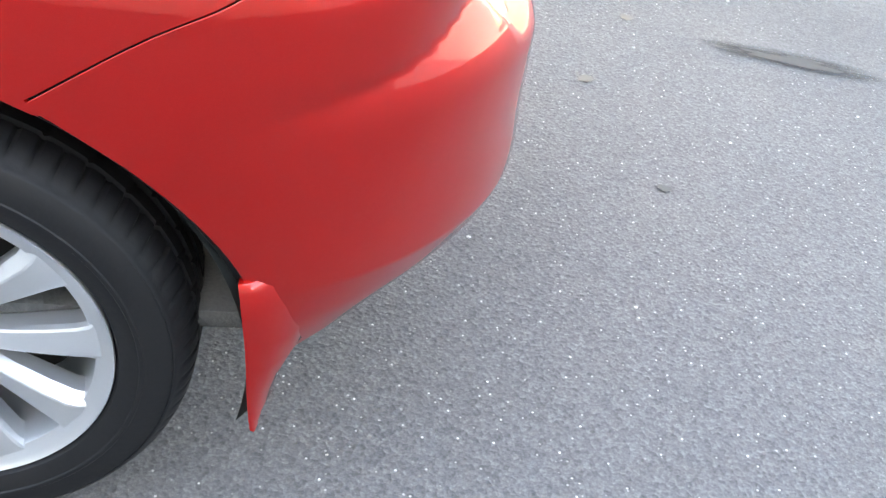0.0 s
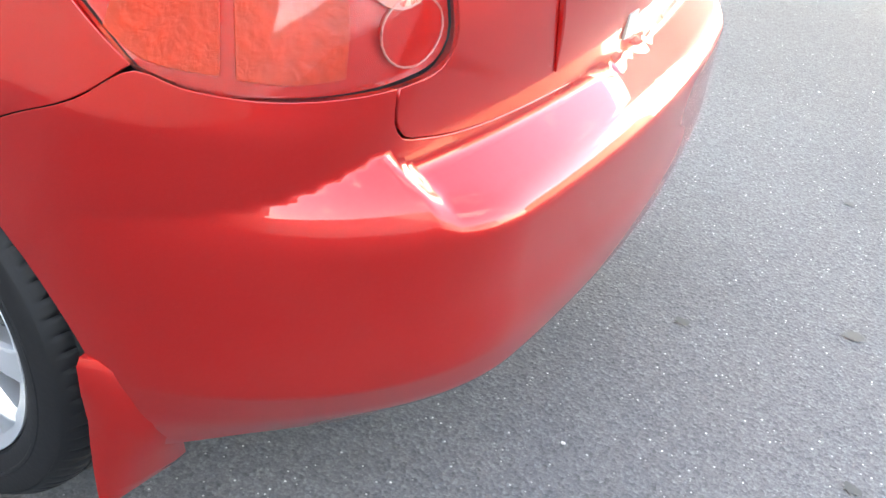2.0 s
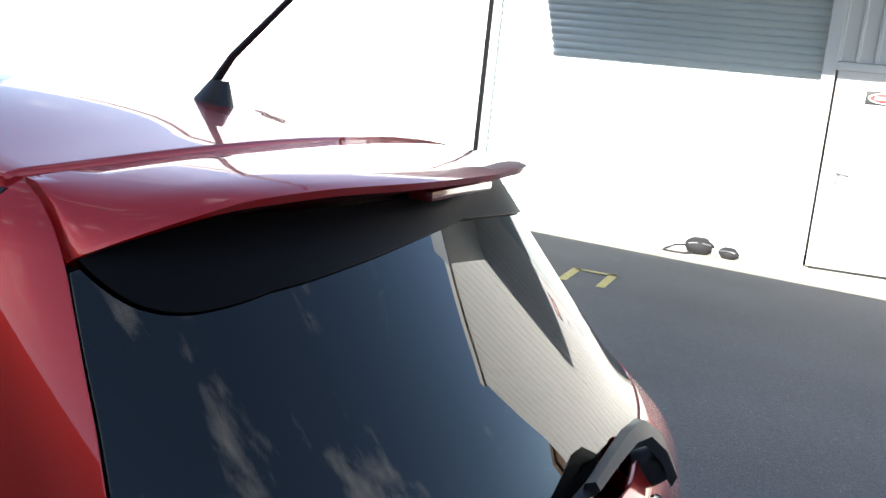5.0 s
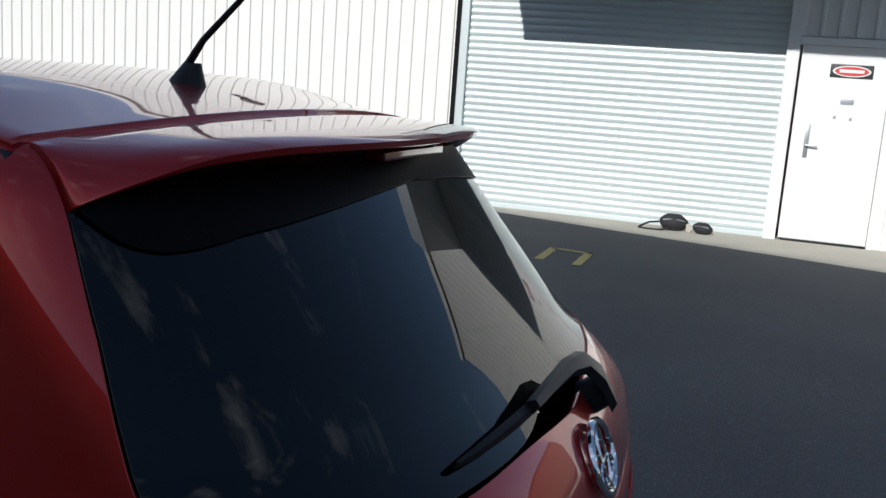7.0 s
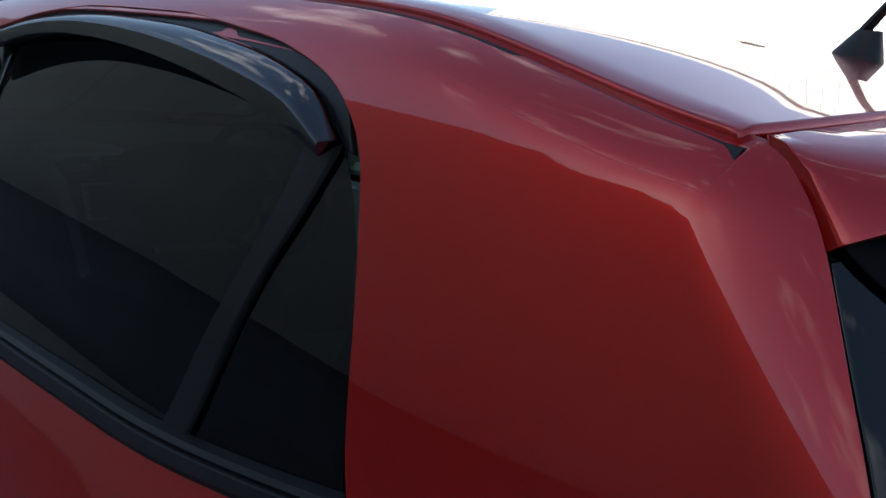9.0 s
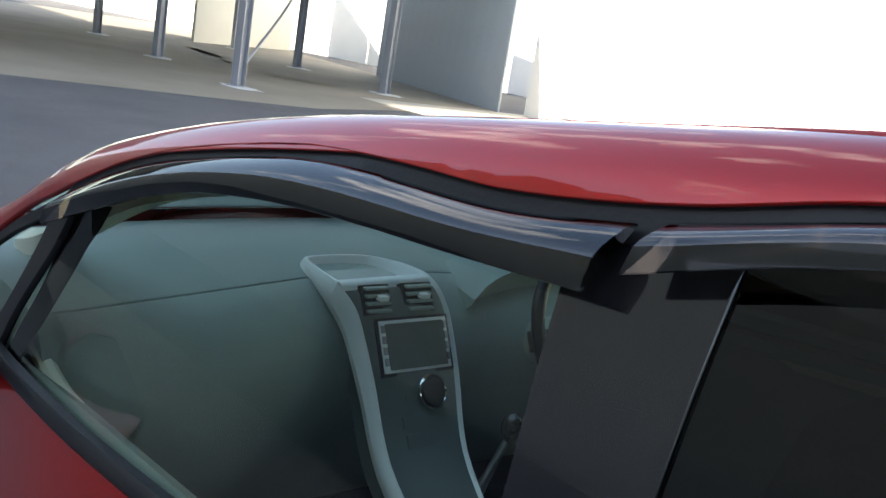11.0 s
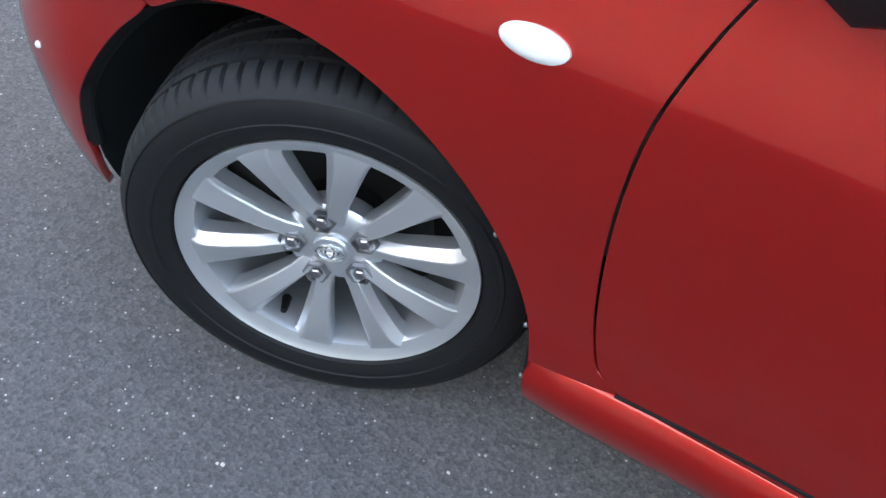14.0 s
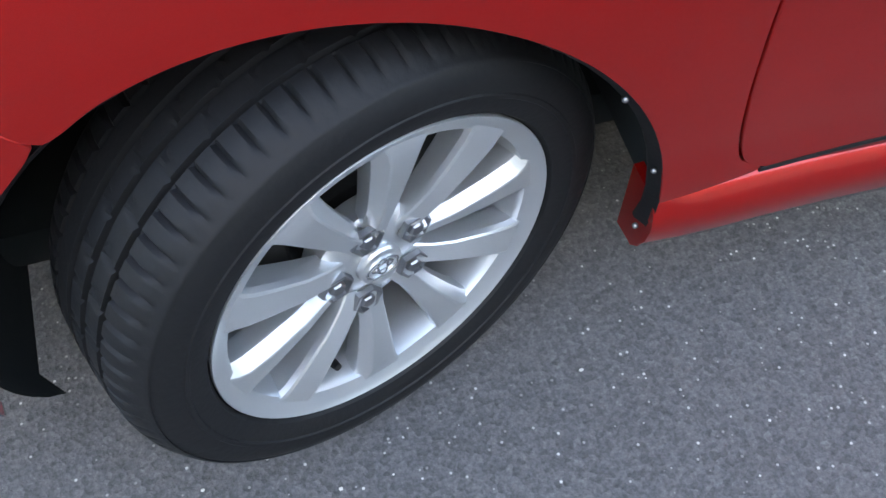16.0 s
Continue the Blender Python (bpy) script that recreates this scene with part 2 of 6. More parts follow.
def lathe(bm, profile, n=64, axis="y", a0=0.0, a1=2 * math.pi):
    """Turn (radius, along) pairs about an axis through the origin."""
    full = abs(a1 - a0) > 6.28
    rings = []
    for i in range(n if full else n + 1):
        a = a0 + (a1 - a0) * i / n
        ring = []
        for r, d in profile:
            c = {"y": (r * math.cos(a), d, r * math.sin(a)), "z": (r * math.cos(a), r * math.sin(a), d), "x": (d, r * math.cos(a), r * math.sin(a))}[axis]
            ring.append(bm.verts.new(c))
        rings.append(ring)
    for i in range(n if full else n):
        a, b = rings[i], rings[(i + 1) % len(rings)]
        for k in range(len(profile) - 1):
            try:
                bm.faces.new((a[k], b[k], b[k + 1], a[k + 1]))
            except ValueError:
                pass
    bmesh.ops.remove_doubles(bm, verts=bm.verts, dist=1e-6)


def tube(bm, pts, r, n=8, cap=True):
    """A round bar along a line; r may be a list of radii."""
    pts = [Vector(p) for p in pts]
    rs = r if isinstance(r, (list, tuple)) else [r] * len(pts)
    rings = []
    up = Vector((0, 0, 1))
    for i, p in enumerate(pts):
        d = (pts[min(i + 1, len(pts) - 1)] - pts[max(i - 1, 0)]).normalized()
        u = d.cross(up if abs(d.dot(up)) < .95 else Vector((1, 0, 0))).normalized()
        w = d.cross(u).normalized()
        rings.append([bm.verts.new(p + rs[i] * (math.cos(2 * math.pi * k / n) * u + math.sin(2 * math.pi * k / n) * w)) for k in range(n)])
    for a, b in zip(rings, rings[1:]):
        for k in range(n):
            bm.faces.new((a[k], a[(k + 1) % n], b[(k + 1) % n], b[k]))
    if cap:
        bm.faces.new(rings[0])
        bm.faces.new(rings[-1])


def loft(bm, sections, closed=True, caps=True):
    """Skin a row of sections with equal numbers of points."""
    rows = [[bm.verts.new(p) for p in s] for s in sections]
    n = len(rows[0])
    for a, b in zip(rows, rows[1:]):
        for k in range(n if closed else n - 1):
            bm.faces.new((a[k], a[(k + 1) % n], b[(k + 1) % n], b[k]))
    if caps and closed:
        bm.faces.new(rows[0])
        bm.faces.new(rows[-1])


def line_points(knots, gap=.012, closed=False):
    """A smooth line through (a, b) knots; a knot with a third value is a corner."""
    k = [np.array(p[:2], float) for p in knots]
    corner = [len(p) > 2 for p in knots]
    n = len(k)
    out = []
    for i in range(n if closed else n - 1):
        p1, p2 = k[i], k[(i + 1) % n]
        p0 = k[i - 1] if (closed or i > 0) and not corner[i] else 2 * p1 - p2
        j = (i + 2) % n
        p3 = k[j] if (closed or i + 2 < n) and not corner[(i + 1) % n] else 2 * p2 - p1
        if corner[i] and corner[(i + 1) % n]:
            p0, p3 = 2 * p1 - p2, 2 * p2 - p1
        d01, d12, d23 = (max(np.linalg.norm(b - a), 1e-6) ** .5 for a, b in ((p0, p1), (p1, p2), (p2, p3)))
        m1 = (p1 - p0) / d01 - (p2 - p0) / (d01 + d12) + (p2 - p1) / d12
        m2 = (p2 - p1) / d12 - (p3 - p1) / (d12 + d23) + (p3 - p2) / d23
        m1, m2 = m1 * d12, m2 * d12
        steps = max(int(np.linalg.norm(p2 - p1) / gap), 1)
        for u in np.arange(steps) / steps:
            out.append((2 * u**3 - 3 * u**2 + 1) * p1 + (u**3 - 2 * u**2 + u) * m1 + (3 * u**2 - 2 * u**3) * p2 + (u**3 - u**2) * m2)
    if not closed:
        out.append(k[-1])
    return np.array(out)


def inside(poly, pts):
    x, y = pts[:, 0], pts[:, 1]
    c = np.zeros(len(pts), bool)
    for (x1, y1), (x2, y2) in zip(poly, np.roll(poly, -1, 0)):
        hit = ((y1 > y) != (y2 > y)) & (x < (x2 - x1) * (y - y1) / (y2 - y1 + 1e-12) + x1)
        c ^= hit
    return c


def fill(poly, h):
    """Triangles over a closed outline: points and faces; the outline's points come first."""
    lo, hi = poly.min(0), poly.max(0)
    gx, gy = np.meshgrid(np.arange(lo[0] + h / 2, hi[0], h), np.arange(lo[1] + h / 2, hi[1], h))
    gx[::2] += h / 2
    g = np.stack([gx.ravel(), gy.ravel()], 1)
    g = g[inside(poly, g)]
    if len(g):
        d = np.min(np.hypot(g[:, None, 0] - poly[None, :, 0], g[:, None, 1] - poly[None, :, 1]), 1)
        g = g[d > .55 * h]
    pts = np.concatenate([poly, g])
    n = len(poly)
    edges = [(i, (i + 1) % n) for i in range(n)]
    vs, _, fs, ov, _, _ = delaunay_2d_cdt([Vector(p) for p in pts], edges, [], 1, 1e-7)
    back = {}
    for i, o in enumerate(ov):
        for k in o:
            back[k] = i
    return np.array([tuple(v) for v in vs]), [tuple(f) for f in fs], [back.get(i, i) for i in range(n)]


def add_mirror(v, nrm, faces):
    m = np.array([1, -1, 1])
    k = len(v)
    return np.concatenate([v, v * m]), np.concatenate([nrm, nrm * m]), faces + [tuple(i + k for i in reversed(f)) for f in faces]


def shell(name, v, nrm, faces, mat, parent, label=""):
    me = bpy.data.meshes.new(name)
    me.from_pydata([tuple(p) for p in v], [], faces)
    me.polygons.foreach_set("use_smooth", [True] * len(faces))
    me.update()
    me.normals_split_custom_set_from_vertices([tuple(p) for p in nrm])
    return mesh_object(name, me, mat, parent, label)


def patch(name, outline, mat, parent, h=.022, depth=.014, sink=0.0, halves=0, label="", project=None, f=None, gap=.012, open_at=None):
    """A curved panel: an outline in a chart, laid on the car's surface with folded edges. halves: 0 left, 1 right, 2 both in one mesh."""
    poly = line_points(outline, gap, True)
    area = np.sum(poly[:, 0] * np.roll(poly[:, 1], -1) - np.roll(poly[:, 0], -1) * poly[:, 1])
    if area < 0:
        poly = poly[::-1]
    uv, faces, rim = fill(poly, h)
    project = project or on_side
    p = project(uv)
    nrm = normals(p, f)
    p = p - sink * nrm
    good = []
    for t in faces:
        a, b, c = (p[i] for i in t)
        if np.dot(np.cross(b - a, c - a), nrm[t[0]] + nrm[t[1]] + nrm[t[2]]) < 0:
            t = t[::-1]
        good.append(tuple(t))
    if depth:
        k = len(p)
        edge = p[rim]
        en = nrm[rim]
        tan = np.roll(edge, -1, 0) - np.roll(edge, 1, 0)
        side = np.cross(tan, en)
        side /= np.linalg.norm(side, axis=1, keepdims=True) + 1e-9
        mid = p.mean(0)
        if np.mean(np.sum(side * (edge - mid), 1)) < 0:
            side = -side
        lip = edge - .0015 * en + .001 * side
        low = edge - depth * en - .002 * side
        p = np.concatenate([p, edge, lip, low])
        nrm = np.concatenate([nrm, en, (en + side) / 1.414, side])
        m = len(rim)
        for i in range(m):
            j = (i + 1) % m
            if open_at is not None and abs(uv[rim[i]][0] - open_at) < 1e-5 and abs(uv[rim[j]][0] - open_at) < 1e-5:
                continue
            for a in (k, k + m):
                q = (a + i, a + j, a + m + j, a + m + i)
                n0 = np.cross(p[q[1]] - p[q[0]], p[q[2]] - p[q[0]])
                good.append(q if np.dot(n0, side[i]) > 0 else q[::-1])
    if halves == 1:
        m = np.array([1, -1, 1])
        p, nrm, good = p * m, nrm * m, [t[::-1] for t in good]
    elif halves == 2:
        p, nrm, good = add_mirror(p, nrm, good)
    return shell(name, p, nrm, good, mat, parent, label)


def strip(name, upper, lower, profile, mat, parent, halves=0, label="", gap=.02, caps=True, project=None, wall=.003):
    """A moulded strip between two lines of the side chart; profile: (across 0..1, lift above the surface)."""
    a, b = line_points(upper, gap), line_points(lower, gap)
    n = max(len(a), len(b))
    ease = lambda q: np.stack([np.interp(np.linspace(0, 1, n), np.r_[0, np.cumsum(np.linalg.norm(np.diff(q, axis=0), axis=1))] / np.sum(np.linalg.norm(np.diff(q, axis=0), axis=1)), q[:, c]) for c in (0, 1)], 1)
    a, b = ease(a), ease(b)
    bm = bmesh.new()
    rows = []
    for u, lift in profile:
        q = (project or on_side)(a + (b - a) * u)
        rows.append(q + lift * normals(q))
    q0, q1 = (project or on_side)(a), (project or on_side)(b)
    back = [rows[-1] - wall * normals(rows[-1]), rows[0] - wall * normals(rows[0])]
    if wall < .002:
        back = []
    sections = [[Vector(r[i]) for r in rows + back] for i in range(n)]
    if halves == 1:
        sections = [[Vector((p.x, -p.y, p.z)) for p in s] for s in sections]
    loft(bm, sections, closed=bool(back), caps=caps)
    return part(name, bm, mat, parent, label)

# ---- the car's surface ----
# car surface (x to the rear, y to the car's right, z up); F < 0 inside
def curve(x, xs, ys):
    """Smooth curve through the given knots (monotone cubic)."""
    x = np.asarray(x, float); xs = np.asarray(xs, float); ys = np.asarray(ys, float)
    h = np.diff(xs); d = np.diff(ys) / h
    m = np.r_[d[0], np.where(d[1:] * d[:-1] > 0, 2 * d[1:] * d[:-1] / (d[1:] + d[:-1] + 1e-12), 0), d[-1]]
    i = np.clip(np.searchsorted(xs, x) - 1, 0, len(h) - 1)
    u = np.clip((x - xs[i]) / h[i], 0, 1)
    return ((2 * u**3 - 3 * u**2 + 1) * ys[i] + (u**3 - 2 * u**2 + u) * h[i] * m[i]
            + (3 * u**2 - 2 * u**3) * ys[i + 1] + (u**3 - u**2) * h[i] * m[i + 1])


def step(x, a, b):
    u = np.clip((np.asarray(x, float) - a) / (b - a), 0, 1)
    return u * u * (3 - 2 * u)


def both(f, g, r):
    """Rounded intersection."""
    return np.minimum(np.maximum(f, g), -r) + np.hypot(np.maximum(f + r, 0), np.maximum(g + r, 0))


W_Z, W_Y = (.16, .22, .30, .45, .60, .75, .80, .85, .95, 1.00, 1.05, 1.13, 1.25, 1.32, 1.39, 1.46, 1.52), (.79, .825, .848, .866, .872, .865, .851, .834, .803, .782, .759, .724, .695, .675, .650, .617, .571)
N_Z, N_Y = (.16, .30, .40, .55, .65, .74, .80, .86, .95, 1.05, 1.13, 1.6), (.010, .018, .030, .034, .0305, .0285, .031, .034, .029, .010, 0, 0)
R_Z, R_X = (.50, .60, .70, .85, .93, 1.03, 1.09, 1.14, 1.20, 1.30, 1.40, 1.50), (1.85, 1.925, 1.963, 1.970, 1.962, 1.935, 1.900, 1.852, 1.802, 1.715, 1.630, 1.545)
B_Z, B_X = (.17, .20, .26, .32, .38, .45, .53, .62, .80), (1.888, 1.904, 1.958, 2.023, 2.060, 2.067, 2.062, 2.06, 1.955)
T_X, T_Z = (-2.20, -2.05, -1.80, -1.40, -1.10, -1.00, -.60, -.20, .20, .60, 1.00, 1.40, 1.62, 1.80), (.62, .79, .925, 1.075, 1.108, 1.125, 1.312, 1.411, 1.470, 1.516, 1.527, 1.490, 1.463, 1.43)


def f_side(x, y, z):
    w = curve(z, W_Z, W_Y)
    up = step(z, .50, .95)
    w = w - up * .03 * step(-x, .6, 1.25) * (1 - step(z, .92, 1.06)) - up * .05 * step(-x, 1.25, 1.9) - .02 * step(x, .9, 1.6) * up
    w = w - .153 * step(-x, 1.45, 2.2) ** 1.5 * (.35 + .65 * step(z, .40, .70)) + .022 * step(-x, 1.45, 1.75) * (1 - step(z, .42, .62))
    w = w - curve(z, N_Z, N_Y) * step(-x, .25, .85) * (1 - step(-x, 1.55, 2.0))
    w = w - .6 * step(x, 1.67, 1.95) * np.maximum(.43 - z, 0)
    w = w - step(z, .98, 1.12) * .27 * np.maximum(x - 1.1, 0) ** 2
    return np.abs(y) - w


def f_rear(x, y, z):
    c = .15 + .11 * step(z, .95, 1.12)
    return x - curve(z, R_Z, R_X) + c * y * y + .45 * step(z, 1.02, 1.20) * y ** 4


def f_bumper(x, y, z):
    return x - curve(z, B_Z, B_X) + .14 * y * y


def f_top(x, y, z):
    return z - curve(x, T_X, T_Z) + (.03 + .07 * step(x, 1.08, 1.40) + .16 * step(-x, .95, 1.4)) * y * y


def f_front(x, y, z):
    return -x - 2.16 + .28 * y * y + .35 * (z - .55) ** 2 * step(z, .5, .9)


def shelf(x, y):
    up = step(np.abs(y), .585, .735)
    return .648 + .17 * up + .45 * np.maximum(2.06 - x - .14 * y * y, -.02) * (1 - up)


def F(x, y, z):
    x, y, z = (np.asarray(v, float) for v in (x, y, z))
    f = both(f_side(x, y, z), f_rear(x, y, z), .235 - .175 * step(z, .98, 1.15))
    f = both(f, f_top(x, y, z), .045)
    f = both(f, f_front(x, y, z), .25)
    b = both(both(f_side(x, y, z) + .24 * np.maximum(x - 1.5, 0) ** 2, f_bumper(x, y, z), .33), z - shelf(x, y), .024)
    b = np.maximum(b, 1.0 - x)
    return np.minimum(f, b)


XC, YC, RC = 1.42, .42, .45
XF = -1.55


def rays(s, z):
    """Start and way of the rays of the side chart: s runs along the left side and round the rear (and front) corner."""
    s = np.asarray(s, float); z = np.asarray(z, float) + 0 * s
    a = np.clip((s - XC) / RC, 0, np.pi / 2); b = np.clip((XF - s) / RC, 0, np.pi / 2)
    over = np.maximum(s - XC - RC * np.pi / 2, 0); under = np.maximum(XF - s - RC * np.pi / 2, 0)
    o = np.stack([np.clip(s, XF, XC), -YC + 0 * s + over + under, z], -1)
    d = np.stack([np.sin(a) - np.sin(b), -np.cos(a) * np.cos(b), 0 * s], -1)
    return o, d


def reach(o, d, f=None, far=1.6):
    """Along each ray, the last place inside the surface."""
    f = f or F
    n = 100
    k = np.linspace(0, far, n)
    p = o[:, None] + k[None, :, None] * d[:, None]
    v = f(p[..., 0], p[..., 1], p[..., 2])
    inside = v < 0
    i = n - 1 - np.argmax(inside[:, ::-1], 1)
    lo = k[np.clip(i, 0, n - 2)]; hi = k[np.clip(i + 1, 1, n - 1)]
    for _ in range(22):
        m = (lo + hi) / 2
        q = o + m[:, None] * d
        t = f(q[:, 0], q[:, 1], q[:, 2]) < 0
        lo, hi = np.where(t, m, lo), np.where(t, hi, m)
    return o + ((lo + hi) / 2)[:, None] * d


def on_side(sz):
    sz = np.asarray(sz, float).reshape(-1, 2)
    o, d = rays(sz[:, 0], sz[:, 1])
    return reach(o, d)


def normals(p, f=None, e=.004):
    f = f or F
    g = np.stack([f(*(p + e * k).T) - f(*(p - e * k).T) for k in np.eye(3)], -1)
    return g / (np.linalg.norm(g, axis=1, keepdims=True) + 1e-9)

# ---- ground, buildings ----
def plain(name, bm, mat, label, category, kind="structure", smooth=False):
    ob = part(name, bm, mat, None, "", smooth)
    return tagged(ob, label, category, kind=kind)


def sheet_mesh(width, height, pitch, deep=.022, top=.03, foot=.05):
    """One ribbed cladding sheet, ribs standing up, its face towards -y, with thickness."""
    xs = [0]
    ys = [0]
    n = int(round(width / pitch))
    for i in range(n):
        a = pitch * (i + .5)
        xs += [a - foot / 2, a - top / 2, a + top / 2, a + foot / 2]
        ys += [0, -deep, -deep, 0]
    xs.append(width)
    ys.append(0)
    line = [(x, y) for x, y in zip(xs, ys)]
    ring = line + [(width, .05), (0, .05)]
    me = bpy.data.meshes.new("cladding_sheet")
    k = len(ring)
    v = [(x, y, 0) for x, y in ring] + [(x, y, height) for x, y in ring]
    f = [(i, (i + 1) % k, k + (i + 1) % k, k + i) for i in range(k)] + [tuple(range(k))[::-1], tuple(range(k, 2 * k))]
    me.from_pydata(v, [], f)
    me.update()
    return me


def clad(wall, me, mat, start, count, width, turn=0.0, z=0.0, name="cladding_sheet"):
    """Sheets side by side along a wall."""
    if not me.materials:
        me.materials.append(mat)
    d = Vector((math.cos(radians(turn)), math.sin(radians(turn)), 0))
    for i in range(count):
        ob = new(name, me)
        ob.parent = wall
        p = Vector((*start, z)) + d * width * i
        ob.matrix_basis = pose(p.x, p.y, p.z, 0, 0, turn)


bm = bmesh.new()
bmesh.ops.create_grid(bm, x_segments=40, y_segments=40, size=220)
plain("ground", bm, ASPHALT, "dark grey worn asphalt yard with pale stone chips", "asphalt ground")

WALL_Y, WALL_H = 10.34, 5.2
bm = bmesh.new()
box(bm, (-8.9, WALL_Y + .05, 0), (-1.62, WALL_Y + .25, WALL_H))
box(bm, (-1.62, WALL_Y + .05, 4.0), (2.36, WALL_Y + .25, WALL_H))
box(bm, (2.36, WALL_Y + .05, 2.32), (3.50, WALL_Y + .25, WALL_H))
box(bm, (3.50, WALL_Y + .05, 0), (7.30, WALL_Y + .25, WALL_H))
box(bm, (7.10, WALL_Y + .25, 0), (7.30, WALL_Y + 12, WALL_H))
box(bm, (-8.9, WALL_Y + .25, 0), (-8.7, WALL_Y + 12, WALL_H))
box(bm, (-8.95, WALL_Y - .10, WALL_H), (7.40, WALL_Y + 12, WALL_H + .12))
box(bm, (-1.6, WALL_Y + 1.2, 0), (3.6, WALL_Y + 1.3, 4.1))
wall_north = plain("wall_north", bm, WHITE_WALL, "white ribbed metal workshop wall in sunlight", "wall")
SHEET = sheet_mesh(.728, WALL_H - .02, .182)
clad(wall_north, SHEET, WHITE_WALL, (-8.9, WALL_Y), 10, .728)
SHEET_R = sheet_mesh(.76, WALL_H - .02, .19)
clad(wall_north, SHEET_R, WHITE_WALL, (3.50, WALL_Y), 5, .76)
SHEET_D = sheet_mesh(.57, WALL_H - 2.36, .19)
clad(wall_north, SHEET_D, WHITE_WALL, (2.36, WALL_Y), 2, .57, z=2.34)
SHEET_T = sheet_mesh(.76, WALL_H - 4.02, .19)
clad(wall_north, SHEET_T, WHITE_WALL, (-1.52, WALL_Y), 5, .76, z=4.0)
bm = bmesh.new()
box(bm, (-1.66, WALL_Y - .035, 0), (-1.60, WALL_Y + .20, 4.1), .004)
plain("door_jamb", bm, GLOSS_BLACK, "dark steel jamb beside the roller door", "door jamb")
bm = bmesh.new()
box(bm, (-1.60, WALL_Y - .02, 0), (-1.50, WALL_Y + .20, 4.1), .006)
plain("door_guide", bm, ROLLER, "pale steel roller door guide", "door guide")
bm = bmesh.new()
box(bm, (2.30, WALL_Y - .05, 0), (2.44, WALL_Y + .16, 4.1), .006)
plain("door_post", bm, WHITE_DOOR, "white post between roller door and entrance door", "door post")

# roller door
roller = thing("roller_door", (0, 0, 0), "pale blue-grey steel roller door, closed", "roller door", kind="structure")
bm = bmesh.new()
PITCH = .086
prof = [(.0, .0), (-.004, .006), (-.016, .022), (-.020, .043), (-.016, .064), (-.004, .080), (.0, .0855)]
loft(bm, [[Vector((x, y, z)) for y, z in prof] + [Vector((x, .006, .0855)), Vector((x, .006, 0))] for x in (-1.52, 2.32)])
first = part("slat", bm, ROLLER, roller, smooth=True)
first.location = (0, WALL_Y + .06, .07)
for i in range(1, 46):
    ob = new("slat", first.data)
    ob.parent = roller
    ob.location = (0, WALL_Y + .06, .07 + PITCH * i)
bm = bmesh.new()
box(bm, (-1.52, WALL_Y + .03, .0), (2.32, WALL_Y + .07, .068), .006)
part("bottom_rail", bm, ROLLER, roller)

# entrance door with its sign
entry = thing("door_1", (0, 0, 0), "white steel entrance door with a warning sign, closed", "door", kind="structure")
bm = bmesh.new()
box(bm, (2.47, WALL_Y - .005, .03), (3.42, WALL_Y + .045, 2.24), .006)
part("door_leaf", bm, WHITE_DOOR, entry, smooth=False)
bm = bmesh.new()
box(bm, (2.44, WALL_Y - .03, 2.245), (3.50, WALL_Y + .08, 2.33), .005)
box(bm, (3.425, WALL_Y - .03, 0), (3.50, WALL_Y + .08, 2.243), .005)
part("door_frame", bm, WHITE_DOOR, entry, smooth=False)
bm = bmesh.new()
box(bm, (2.50, WALL_Y - .04, .0), (3.42, WALL_Y + .05, .028), .004)
part("threshold", bm, BLACK_TRIM, entry)
bm = bmesh.new()
box(bm, (2.615, WALL_Y - .012, .98), (2.665, WALL_Y - .004, 1.36), .002)
part("lock_plate", bm, ALLOY, entry)
bm = bmesh.new()
tube(bm, [(2.64, WALL_Y - .01, 1.12), (2.64, WALL_Y - .05, 1.12), (2.70, WALL_Y - .055, 1.12), (2.76, WALL_Y - .055, 1.115)], .010, 8)
part("door_handle", bm, STEEL, entry)
for x, z, w, h, mat in ((3.01, 1.64, .14, .05, WHITE_WALL), (2.90, 1.46, .03, .03, GALV), (3.07, 1.45, .03, .03, GALV)):
    bm = bmesh.new()
    box(bm, (x - w / 2, WALL_Y - .012, z - h / 2), (x + w / 2, WALL_Y - .004, z + h / 2), .002)
    box(bm, (x - w / 2 + .004, WALL_Y - .014, z - h / 2 - .006), (x + w / 2 - .004, WALL_Y - .006, z - h / 2 + .002))
    part("door_plate", bm, GALV, entry)
sign = thing("warning_sign", (0, 0, 0), "small black and white sign with a red band", "sign")
bm = bmesh.new()
box(bm, (2.79, WALL_Y - .010, 1.90), (3.24, WALL_Y - .005, 2.05), .002)
part("sign_board", bm, SIGN_DARK, sign)
bm = bmesh.new()
loft(bm, [[Vector((3.015 + .20 * math.cos(a), y, 1.975 + .062 * math.sin(a))) for a in np.linspace(0, 2 * math.pi, 33)[:-1]] for y in (WALL_Y - .009, WALL_Y - .013)])
part("sign_oval", bm, SIGN_WHITE, sign)
bm = bmesh.new()
loft(bm, [[Vector((3.015 + .178 * math.cos(a), y, 1.975 + .050 * math.sin(a))) for a in np.linspace(0, 2 * math.pi, 33)[:-1]] for y in (WALL_Y - .012, WALL_Y - .015)])
part("sign_band", bm, SIGN_RED, sign)
bm = bmesh.new()
box(bm, (2.885, WALL_Y - .018, 1.957), (3.145, WALL_Y - .0145, 1.993), .001)
part("sign_bar", bm, SIGN_WHITE, sign)

